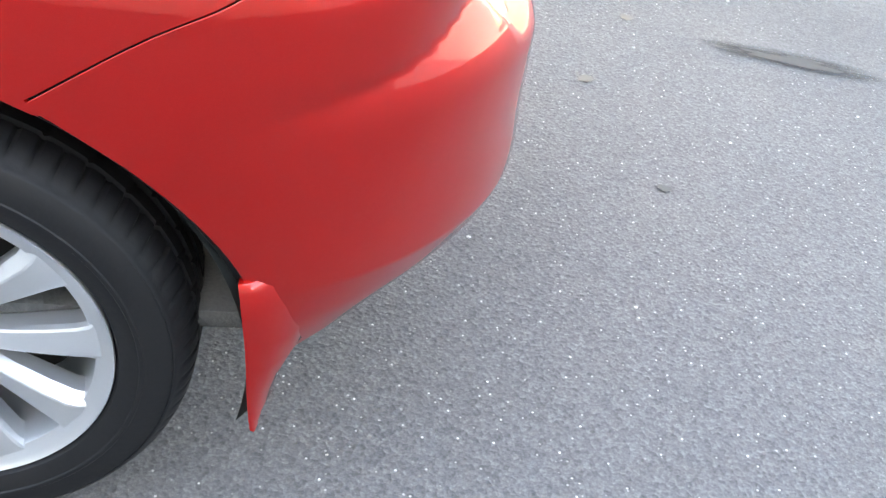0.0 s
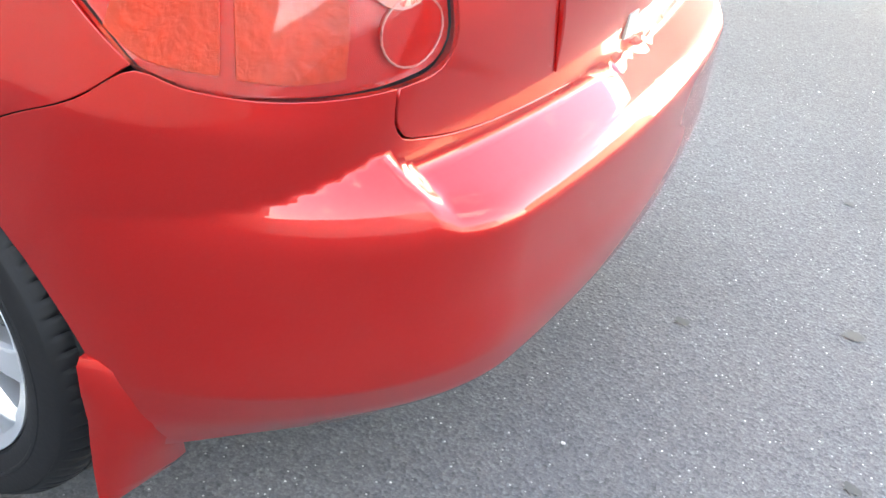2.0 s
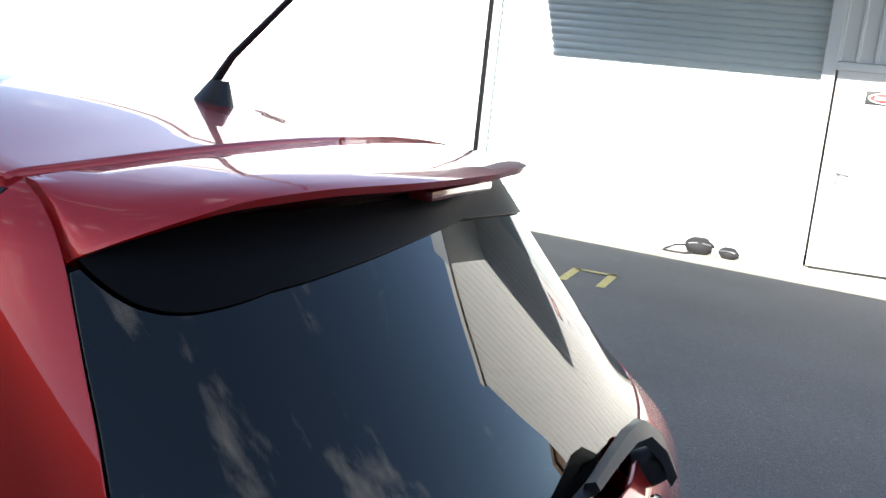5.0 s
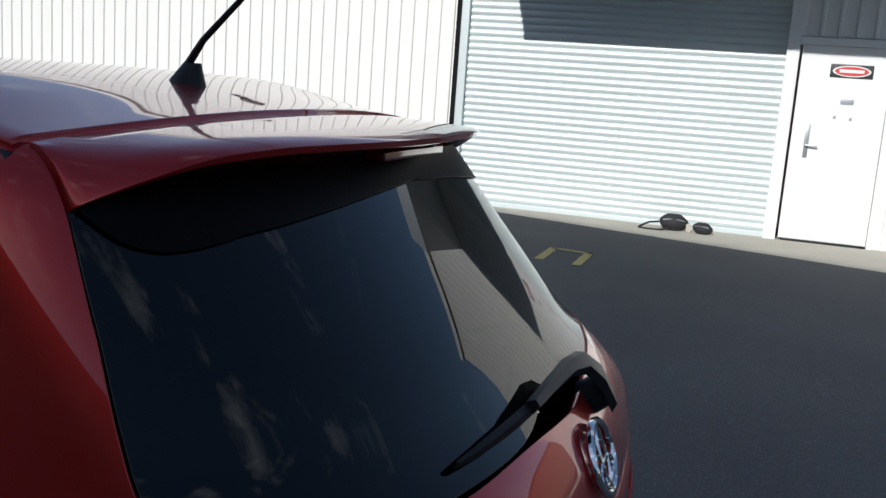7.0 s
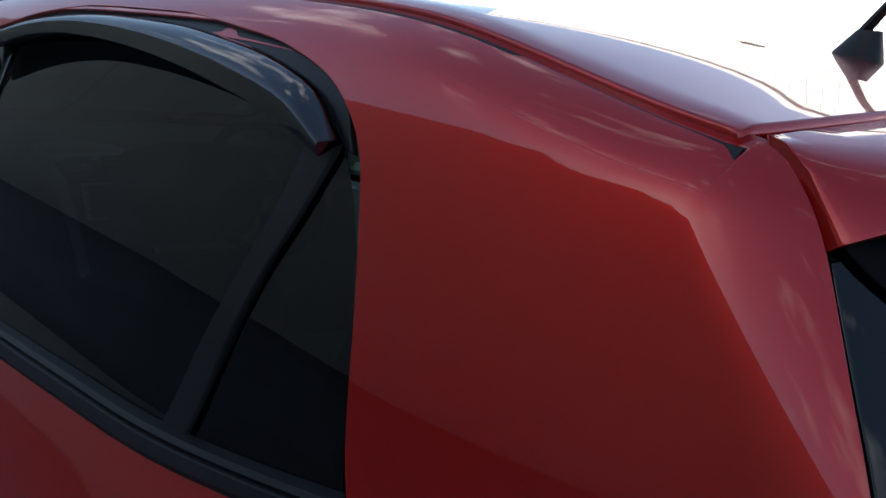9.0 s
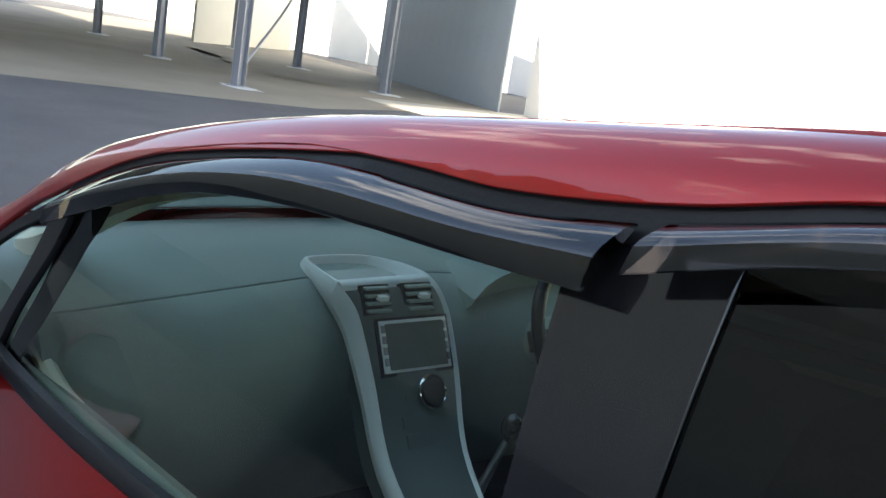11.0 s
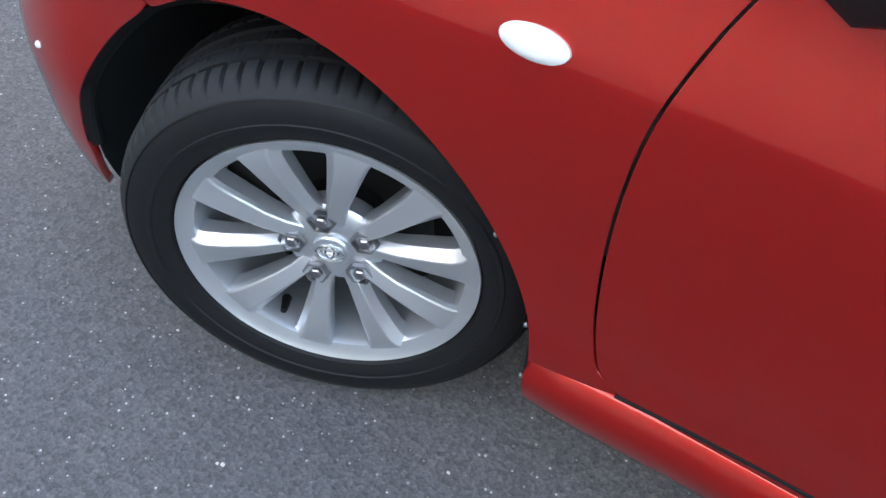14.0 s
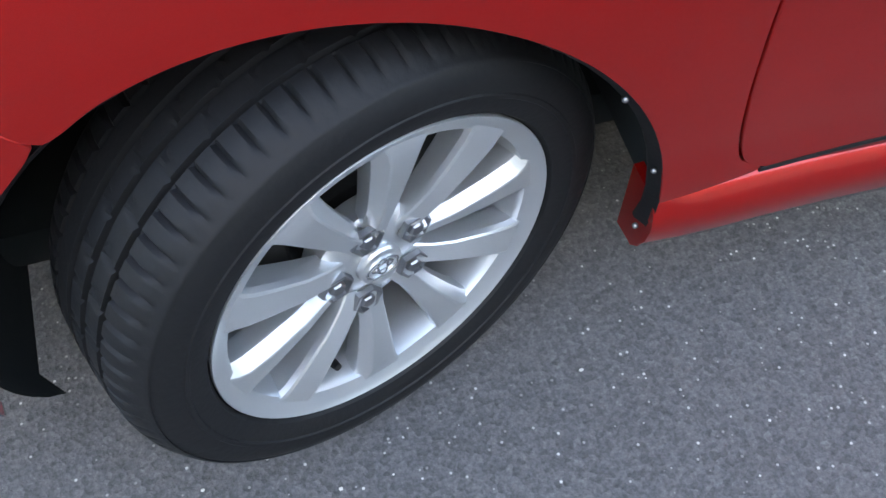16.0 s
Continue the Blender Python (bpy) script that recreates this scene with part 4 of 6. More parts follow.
# rear window and the side glass
GLASS_R = [(1.797, 1.136, 1), (1.86, 1.128), (1.95, 1.121), (2.065, 1.114), (2.18, 1.112), (2.35, 1.113), (2.44, 1.124), (2.49, 1.136), (MID, 1.138, 1), (MID, 1.425, 1), (2.2, 1.42), (1.8, 1.41), (1.652, 1.39, 1), (1.677, 1.360), (1.705, 1.320), (1.727, 1.283), (1.753, 1.219), (1.773, 1.172)]
FAIRING_LINE = [(1.650, 1.402, 1), (1.70, 1.387), (1.77, 1.370), (1.82, 1.363), (1.885, 1.359), (2.0, 1.361), (2.14, 1.369), (2.25, 1.379), (2.40, 1.391), (MID, 1.399, 1), (MID, 1.432, 1), (2.2, 1.427), (1.8, 1.419), (1.66, 1.407, 1)]
patch("window_fairing", FAIRING_LINE, FAIRING, car, halves=2, depth=.008, sink=-.003, open_at=MID, label="black fairing under the spoiler")
patch("rear_window", GLASS_R, DARK_GLASS, car, halves=2, depth=.005, sink=.002, f=f_rear)
for side in (0, 1):
    patch("quarter_window", [(-.915, 1.035, 1), (-.885, 1.060), (-.80, 1.117), (-.72, 1.157), (-.672, 1.178, 1), (-.735, 1.02), (-.775, .975, 1), (-.85, .985), (-.91, 1.005)], CLEAR_GLASS, car, sink=.012, depth=0, halves=side)
    front_top = top_line(-.017, -.56, .25, 12)
    rear_top = top_line(-.017, .375, 1.0, 10)
    patch("front_side_window", [(-.63, 1.150, 1)] + front_top[:-1] + [(*front_top[-1], 1), (.275, 1.20), (.285, 1.055, 1), (.05, 1.030), (-.2, 1.008), (-.4, .992), (-.70, .968, 1), (-.66, 1.07)], CLEAR_GLASS, car, sink=.016, depth=0, halves=side)
    patch("rear_side_window", [(*rear_top[0], 1)] + rear_top[1:] + [(1.082, 1.405, 1), (1.06, 1.33), (1.008, 1.17), (.99, 1.105, 1), (.8, 1.086), (.385, 1.062, 1)], DARK_GLASS, car, sink=.014, depth=0, halves=side)
    patch("rear_corner_window", [(1.100, 1.402, 1), (1.130, 1.376), (1.160, 1.335), (1.186, 1.27), (1.212, 1.18), (1.226, 1.137, 1), (1.02, 1.110, 1), (1.042, 1.18), (1.072, 1.28)], DARK_GLASS, car, sink=.014, depth=0, halves=side)
    # black frames
    low = top_line(-.021, -.60, 1.06, 26)
    patch("door_frame", [(-.652, 1.208, 1)] + top_line(.007, -.62, 1.09, 28) + [(1.128, 1.392, 1)] + low[::-1] + [(-.63, 1.148, 1)], BLACK_TRIM, car, sink=.006, depth=.012, halves=side)
    patch("door_pillar", [(-.676, 1.196, 1), (-.650, 1.209), (-.632, 1.150, 1), (-.664, 1.07), (-.70, .968, 1), (-.785, .960, 1), (-.725, 1.02)], BLACK_TRIM, car, sink=.008, depth=.012, halves=side)
    patch("window_sash", [(-.66, 1.19, 1), (-.535, 1.222, 1), (-.548, 1.190), (-.570, 1.160), (-.588, 1.11), (-.606, 1.045), (-.64, .970, 1), (-.70, .962, 1), (-.66, 1.07)], SASH, car, sink=.024, depth=.004, halves=side)
    patch("centre_pillar", [(.245, 1.408, 1), (.38, 1.424, 1), (.388, 1.055, 1), (.278, 1.046, 1), (.272, 1.20)], GLOSS_BLACK, car, sink=.008, depth=.012, halves=side)
    patch("window_bar", [(1.075, 1.420, 1), (1.112, 1.405, 1), (1.093, 1.337), (1.067, 1.274), (1.044, 1.20), (1.022, 1.10, 1), (.985, 1.098, 1), (1.003, 1.17), (1.035, 1.26), (1.062, 1.337)], BLACK_TRIM, car, sink=.007, depth=.012, halves=side)
    patch("window_seal", [(-.888, 1.074, 1), (-.80, 1.134), (-.72, 1.175), (-.670, 1.199, 1), (-.674, 1.176, 1), (-.72, 1.155), (-.80, 1.115), (-.885, 1.058), (-.91, 1.035), (-.905, 1.008), (-.85, .987), (-.775, .977, 1), (-.79, .962, 1), (-.868, .972), (-.93, .993), (-.945, 1.015), (-.93, 1.044)], BLACK_TRIM, car, h=.012, sink=.005, depth=.012, halves=side, gap=.008)
    strip("belt_moulding", [(x, z + .015) for x, z in BELT[:6]], [(x, z - .008) for x, z in BELT[:6]], ((0, -.008), (.15, .004), (.5, .007), (.85, .006), (1, .001)), BLACK_TRIM, car, halves=side)
    strip("belt_moulding", [(x, z + .026) for x, z in BELT[5:]], [(x, z - .004) for x, z in BELT[5:]], ((0, -.010), (.12, .003), (.3, .005), (.38, .001), (.5, .006), (.85, .006), (1, .001)), BLACK_TRIM, car, halves=side)
    dn = [(-.632, 1.164), (-.43, 1.238), (-.334, 1.271), (-.25, 1.293), (-.137, 1.312), (-.04, 1.323), (.07, 1.331), (.16, 1.336), (.295, 1.345)]
    visor = ((0, .002), (.12, .010), (.30, .0185), (.48, .025), (.56, .0265), (.64, .0268), (.82, .0255), (1, .0235))
    strip("wind_deflector", top_line(-.010, -.62, .30), dn, visor, VISOR_GLASS, car, halves=side, wall=.003, label="smoked acrylic window visor")
    dn = [(.320, 1.364), (.45, 1.404), (.57, 1.424), (.72, 1.429), (.87, 1.422), (.98, 1.410), (1.06, 1.398), (1.125, 1.380)]
    strip("wind_deflector", top_line(-.008, .330, 1.122), dn, visor, VISOR_GLASS, car, halves=side, wall=.003, label="smoked acrylic window visor")
    patch("cantrail_trim", [(x, rail(x) - .03) for x in np.linspace(-.30, 1.2, 14)] + [(x, z) for x, z in top_line(.004, 1.05, -.30, 14)], CREAM, car, sink=.030, depth=0, halves=side)
    strip("roof_moulding", [(x, -.548) for x in (-.2, .1, .5, .9, 1.2, 1.425)], [(x, -.567) for x in (-.2, .1, .5, .9, 1.2, 1.425)], ((0, -.010), (.5, -.006), (1, -.009)), BLACK_TRIM, car, halves=side, wall=.004, project=on_top)


def mirrored(bm, side):
    if side:
        for v in bm.verts:
            v.co.y = -v.co.y
    return bm


def lamp_bulge(uv):
    """The headlamp's lens stands out from the wing in a shallow dome."""
    uv = np.asarray(uv, float).reshape(-1, 2)
    p = on_side(uv)
    r = ((uv[:, 0] + 1.74) / .30) ** 2 + ((uv[:, 1] - .82) / .11) ** 2
    return p + (.005 + .024 * np.maximum(0, 1 - r))[:, None] * normals(p)


# sills, wheel wells, mud flaps
for side in (0, 1):
    bm = bmesh.new()
    rows = []
    for x in np.linspace(-.985, .925, 40):
        d = .030 * float(step(-x, .25, .85))
        rows.append([Vector((x, d - y, z - .3 * d)) for y, z in ((.80, .322), (.838, .322), (.852, .314), (.866, .292), (.869, .268), (.862, .236), (.848, .205), (.832, .186), (.79, .180))])
    rows[0] = [Vector((p.x, p.y + .006, min(p.z, .304))) for p in rows[0]]
    rows[1] = [Vector((p.x, p.y + .002, min(p.z, .314))) for p in rows[1]]
    loft(bm, rows)
    part("sill", mirrored(bm, side), RED, car, "red moulded side skirt")
    seam = [(-.862, .331), (-.7, .335), (-.3, .337), (.3, .337), (.86, .337)]
    strip("sill_seal", seam, [(x, z - .008) for x, z in seam], ((0, .0005), (.3, .002), (.7, .002), (1, .0005)), BLACK_TRIM, car, halves=side)
    for c, r, a0, a1 in ((AR, .382, -14, 200), (AF, .382, -4, 198)):
        bm = bmesh.new()
        prof = [(r - .010, -.852 if c is AR else -.814), (r + .004, -.832 if c is AR else -.800), (r + .012, -.60), (r + .006, -.42), (.05, -.40)]
        rings = []
        for a in np.radians(np.linspace(a0, a1, 52)):
            ring = [Vector((c[0] + q * math.cos(a), d, c[1] + q * math.sin(a))) for q, d in prof]
            if c is AF and a > radians(120):
                edge = on_side([(ring[0].x, ring[0].z)])[0]
                ring[0] = Vector(edge) + Vector((.004, .012, 0))
                ring[1] = Vector((min(ring[1].x, edge[0]), max(ring[1].y, edge[1] + .05), ring[1].z))
            rings.append(ring)
        loft(bm, rings, closed=False)
        part("wheel_well", mirrored(bm, side), LINER, car)
        bm = bmesh.new()
        lo, hi = (-8, 118) if c is AF else (16, 122)
        if c is AF:
            hi = 178
        ring = arc(c, .3775, lo, hi, 34)
        inn = arc(c, .368, lo, hi, 34)
        q, q2 = on_side(ring), on_side(inn)
        nn = normals(q)
        loft(bm, [[Vector(a), Vector(a - .003 * k), Vector(b - .016 * k), Vector(b - .022 * k)] for a, b, k in zip(q, q2, nn)], closed=False)
        part("arch_lip", mirrored(bm, side), BLACK_TRIM, car)
        for a in (33, 10, -9) if c is AF else ():
            bm = bmesh.new()
            q = on_side([(c[0] + .370 * math.cos(radians(a)), c[1] + .370 * math.sin(radians(a)))])[0]
            bmesh.ops.create_uvsphere(bm, u_segments=8, v_segments=6, radius=.004, matrix=Matrix.Translation((q[0], q[1] + .008, q[2])))
            part("liner_clip", mirrored(bm, side), STEEL, car)
    # rear mud flap: a flared guard that hangs behind the wheel
    bm = bmesh.new()
    rows = []
    for u, z, xa, xb, lift in ((0, .455, 1.650, 1.690, .004), (.1, .445, 1.652, 1.703, .012), (.3, .405, 1.656, 1.722, .016), (.5, .36, 1.660, 1.738, .018), (.62, .325, 1.662, 1.735, .020), (.75, .28, 1.664, 1.712, .020), (.9, .240, 1.667, 1.704, .019), (.97, .222, 1.669, 1.695, .018), (1, .217, 1.673, 1.688, .017)):
        row = []
        for v in (0, .1, .35, .7, 1):
            x = xa + .010 + (xb - xa) * v
            y = float(on_side([(1.64 + .3 * (x - 1.64), max(z, .36))])[0][1]) - lift * (1 - .65 * v ** 2)
            ys = float(on_side([(x, z)])[0][1])
            y = y + (ys + .008 - y) * v ** 2
            row.append(Vector((x, y + .010 * (.45 - z), z)))
        back = [Vector((p.x + .002, p.y + .018, p.z + .002)) for p in reversed(row)]
        rows.append(row + back)
    loft(bm, rows)
    part("mud_flap", mirrored(bm, side), RED, car, "red moulded mud flap")

# dark underbody and floor
bm = bmesh.new()
box(bm, (-1.75, -.62, .20), (1.60, .62, .27), .02)
box(bm, (-.95, -.80, .24), (.92, .80, .31), .02)
part("underbody", bm, LINER, car)
bm = bmesh.new()
box(bm, (-.95, -.78, .31), (1.75, .78, .34), .01)
part("cabin_floor", bm, CLOTH, car)
for s in (-1, 1):
    bm = bmesh.new()
    rows = []
    for x in np.linspace(-.80, .32, 12):
        z = float(np.interp(x, [q[0] for q in BELT], [q[1] for q in BELT])) - .010
        rows.append([Vector((x, s * y, h)) for y, h in ((.76, .34), (.76, z - .02), (.73, z), (.70, z - .02), (.69, .72), (.66, .66), (.67, .60), (.70, .55), (.70, .34))])
    loft(bm, rows)
    part("door_trim", bm, DASH, car)
for lo, hi in (((.36, -.74, .34), (1.20, -.68, 1.03)), ((.36, .68, .34), (1.20, .74, 1.03))):
    bm = bmesh.new()
    box(bm, lo, hi, .02)
    part("door_trim", bm, DASH, car)
for lo, hi in (((1.22, -.64, .34), (1.66, -.59, 1.02)), ((1.22, .59, .34), (1.66, .64, 1.02))):
    bm = bmesh.new()
    box(bm, lo, hi, .02)
    part("load_bay_trim", bm, CLOTH, car)
bm = bmesh.new()
box(bm, (1.30, -.585, .98), (1.66, .585, 1.01), .008)
part("parcel_shelf", bm, CLOTH, car)
bm = bmesh.new()
rows = []
for x in np.linspace(-.20, 1.42, 18):
    rows.append([Vector((x, y, float(curve(x, T_X, T_Z)) - .10 * y * y - .035)) for y in np.linspace(-.56, .56, 9)])
loft(bm, rows, closed=False)
part("headlining", bm, CREAM, car)


# wheels
def tyre_mesh():
    prof = [(.2185, .010), (.226, -.004), (.240, -.010), (.248, -.0108), (.2495, -.0128), (.254, -.0132), (.2555, -.0118), (.268, -.0115), (.282, -.008), (.2865, -.0052), (.2875, -.0068), (.2905, -.0050), (.2915, -.0025), (.296, .002), (.304, .014), (.3085, .026)]
    for d in (.034, .044, .0455, .050, .0515, .062, .074, .0755, .083, .0845, .095, .105, .1065, .114, .1155, .126, .138, .1395, .144, .1455, .156):
        deep = any(a <= d <= b for a, b in ((.0455, .050), (.0755, .083), (.1065, .114), (.1395, .144)))
        crown = .0035 * (1 - ((d - .095) / .07) ** 2)
        prof.append(((.3095 + crown) - (.007 if deep else 0), d))
    prof += [(.304, .178), (.296, .190), (.262, .204), (.240, .202), (.2185, .18)]
    n = 456
    bm = bmesh.new()
    rings = []
    for i in range(n):
        a = 2 * math.pi * i / n
        ring = []
        for r, d in prof:
            q = r
            if .3005 < r and d < .046 and i % 6 == 0:
                q = r - .005
            if .3005 < r and d > .145 and i % 6 == 3:
                q = r - .005
            if .305 < r and .05 < d < .076 and (i + int((d - .05) / .006)) % 12 == 0:
                q = r - .004
            if .305 < r and .083 < d < .107 and (i + int((d - .083) / .005)) % 12 == 4:
                q = r - .004
            x, z = q * math.cos(a), q * math.sin(a)
            if z < -HUB_Z + .001:
                z = -HUB_Z + .001
            ring.append(bm.verts.new((x, d, z)))
        rings.append(ring)
    for i in range(n):
        a, b = rings[i], rings[(i + 1) % n]
        for k in range(len(prof) - 1):
            bm.faces.new((a[k], a[k + 1], b[k + 1], b[k]))
    return bm


def spoke_section(r, half, front, deep, crease):
    """A spoke's section at radius r: a broad face with one raised edge."""
    return [Vector((r, deep, -half * .85)), Vector((r, front + .010, -half)), Vector((r, front + .003, -half * .93)), Vector((r, front + .001, -half * .80)), Vector((r, front - crease, half * .42)), Vector((r, front - crease + .001, half * .52)), Vector((r, front + .011, half * .98)), Vector((r, front + .016, half)), Vector((r, deep, half * .85))]


def spokes_mesh(phase):
    bm = bmesh.new()
    for k in range(10):
        first = k % 2
        turn = Matrix.Rotation(-radians(phase + 36 * k), 4, "Y")
        rows = []
        for r, half, front, deep, off in ((.046, .017, .030, .06, -5.0), (.075, .0160, .0225, .052, -3.2), (.105, .0180, .0155, .05, -1.6), (.15, .0235, .0095, .048, -.4), (.180, .0280, .0065, .046, 0), (.194, .0325, .0060, .046, 0), (.203, .042, .0075, .04, 0)):
            s = spoke_section(r, half, front, deep, .0045 * min(1, (.206 - r) / .03))
            if first:
                s = [Vector((p.x, p.y, -p.z)) for p in reversed(s)]
            m = turn @ Matrix.Rotation(-radians(off if first else -off), 4, "Y")
            rows.append([m @ p for p in s])
        loft(bm, rows)
    return bm


def build_wheel(phase):
    wheel = bpy.data.objects.new("wheel", None)
    scene.collection.objects.link(wheel)
    wheel.parent = car
    part("tyre", tyre_mesh(), RUBBER, wheel, "black tyre with worn tread")
    bm = bmesh.new()
    lathe(bm, ((.216, .016), (.2203, .004), (.2205, 0), (.2195, -.0015), (.2165, .0008), (.210, .0045), (.203, .0075), (.1965, .0105), (.1935, .020), (.190, .06), (.188, .10), (.197, .17), (.214, .185)), 96)
    rim = part("rim", bm, ALLOY, wheel, "silver alloy rim")
    part("spokes", spokes_mesh(phase), ALLOY, wheel, "ten silver alloy spokes in pairs").data.set_sharp_from_angle(angle=radians(17))
    bm = bmesh.new()
    lathe(bm, ((.0, .029), (.040, .029), (.049, .030), (.066, .034), (.074, .042), (.074, .07), (0, .07)), 64)
    part("hub", bm, ALLOY, wheel)
    bm = bmesh.new()
    lathe(bm, ((0, .0195), (.018, .0195), (.026, .021), (.0285, .024), (.0285, .034)), 40)
    cap = part("centre_cap", bm, ALLOY, wheel)
    bm = bmesh.new()
    for sx, sz in ((.0205, .0145), (.0065, .013), (.0130, .0055)):
        pts = [(sx * math.cos(a), .0188, sz * math.sin(a) + (.003 if sx < .016 else 0)) for a in np.linspace(0, 2 * math.pi, 28)]
        tube(bm, pts, .0019, 6, cap=False)
    part("emblem", bm, CHROME, wheel, "chrome oval emblem")
    for k in range(5):
        a = radians(101 + 72 * k)
        bm = bmesh.new()
        lathe(bm, ((.0, .0265), (.0078, .027), (.0100, .0290), (.0106, .037), (.0165, .0365), (.018, .0285), (.0205, .0290), (.022, .036)), 6, axis="y")
        for v in bm.verts:
            v.co.x += .05715 * math.cos(a)
            v.co.y -= .0085
            v.co.z += .05715 * math.sin(a)
        part("wheel_nut", bm, STEEL, wheel, smooth=False)
    bm = bmesh.new()
    a = radians(-118)
    tube(bm, [(.186 * math.cos(a), .055, .186 * math.sin(a)), (.176 * math.cos(a), .035, .176 * math.sin(a)), (.172 * math.cos(a), .020, .172 * math.sin(a))], [.008, .0065, .005], 10)
    part("valve", bm, RUBBER, wheel)
    bm = bmesh.new()
    lathe(bm, ((0, .085), (.07, .085), (.072, .10), (.135, .10), (.137, .112), (.0, .112)), 48)
    # wide near-black plate, added for the shade between the spokes
    lathe(bm, ((.0, .14), (.195, .14), (.195, .15), (0, .15)), 40)
    part("brake_disc", bm, IRON, wheel)
    bm = bmesh.new()
    box(bm, (-.15, .06, .03), (-.085, .13, .13), .01)
    part("brake_caliper", bm, IRON, wheel)
    return wheel


master = build_wheel(80)
STEER = 20.6
master.matrix_basis = pose(-1.30, -.836, HUB_Z, 0, 0, STEER)
for m in (pose(1.30, -.832, HUB_Z, 0, -31, 0), pose(-1.30, .836, HUB_Z, 0, 0, 180 + STEER), pose(1.30, .832, HUB_Z, 0, 15, 180)):
    copy_thing(master, m)

# rear lamps
for side in (0, 1):
    lamp = bpy.data.objects.new("rear_lamp", None)
    scene.collection.objects.link(lamp)
    lamp.parent = car
    patch("lamp_body", LENS_LINE, LENS_RED, lamp, h=.012, sink=.014, depth=.03, halves=side, label="dark red lamp bowl")
    ob = patch("lens", LENS_LINE, LENS_TINT, lamp, h=.012, sink=.0, depth=.004, halves=side, label="clear red outer lens")
    for line, mat, deep in (([(1.67, .845, 1), (1.70, .955, 1), (1.725, .965), (1.775, .965, 1), (1.775, .82, 1), (1.71, .825)], LENS_AMBER, .007), ([(1.787, .96, 1), (1.82, .972), (1.865, .965, 1), (1.885, .90), (1.885, .82, 1), (1.84, .815), (1.79, .818, 1)], LENS_AMBER, .007)):
        patch("reflector", line, mat, lamp, h=.01, sink=deep, depth=.012, halves=side, label="orange moulded reflector")
    for c, r, mat, lab in (((1.917, .992), .034, LENS_CLEAR, "ribbed clear reversing lens"), ((1.937, .925), .036, LENS_ROSE, "pale rose round lens"), ((1.952, .862), .036, LENS_RED, "round red lens")):
        ring = [(c[0] + r * math.cos(a), c[1] + r * 1.05 * math.sin(a)) for a in np.linspace(0, 2 * math.pi, 25)[:-1]]
        if mat is LENS_CLEAR:
            patch("bulb_bowl", ring, REFLECTOR, lamp, h=.008, sink=.010, depth=.006, halves=side, label="ribbed silver bulb bowl")
            for k in range(7):
                x = c[0] - r * .7 + r * .233 * k
                hgt = r * math.sqrt(max(1 - ((x - c[0]) / r) ** 2, .05)) * .9
                strip("lens_rib", [(x - .002, c[1] - hgt), (x - .002, c[1] + hgt)], [(x + .0025, c[1] - hgt), (x + .0025, c[1] + hgt)], ((0, -.010), (.5, -.005), (1, -.010)), REFLECTOR, lamp, halves=side, gap=.008)
        else:
            patch("round_lens", ring, mat, lamp, h=.008, sink=.005, depth=.012, halves=side, label=lab)
        q = on_side(ring)
        q = q - .0045 * normals(q)
        bm = bmesh.new()
        tube(bm, [tuple(p) for p in q] + [tuple(q[0])], .0014, 6, cap=False)
        part("lens_ring", mirrored(bm, side), LENS_ROSE, lamp)
    # headlamp
    hl = bpy.data.objects.new("headlamp", None)
    scene.collection.objects.link(hl)
    hl.parent = car
    patch("lamp_body", HEAD, REFLECTOR, hl, h=.02, sink=.010, project=lamp_bulge, depth=.02, halves=side, label="silver headlamp bowl")
    cover = patch("lens", HEAD, LENS_CLEAR, hl, h=.02, sink=.001, project=lamp_bulge, depth=.005, halves=side, label="clear headlamp lens")
    cover.visible_shadow = False
    # oval side repeater on the wing
    ring = [(-1.038 + .039 * math.cos(a), .770 + .0158 * math.sin(a)) for a in np.linspace(0, 2 * math.pi, 33)[:-1]]
    inner = [(-1.038 + .025 * math.cos(a), .770 + .009 * math.sin(a)) for a in np.linspace(0, 2 * math.pi, 33)[:-1]]
    q, q2 = on_side(ring), on_side(inner)
    n1, n2 = normals(q), normals(q2)
    bm = bmesh.new()
    loft(bm, [[Vector(r) for r in row] for row in (q - .004 * n1, q + .005 * n1, q + .5 * (q2 - q) + .009 * n1, q2 + .011 * n2)])
    part("side_repeater", mirrored(bm, side), MARKER_WHITE, car, "white oval side repeater")
    # small round bumper plug
    bm = bmesh.new()
    q = on_side([(-1.80, .47)])[0]
    bmesh.ops.create_uvsphere(bm, u_segments=10, v_segments=6, radius=.006, matrix=Matrix.Translation(q))
    part("bumper_clip", mirrored(bm, side), MARKER_WHITE, car)

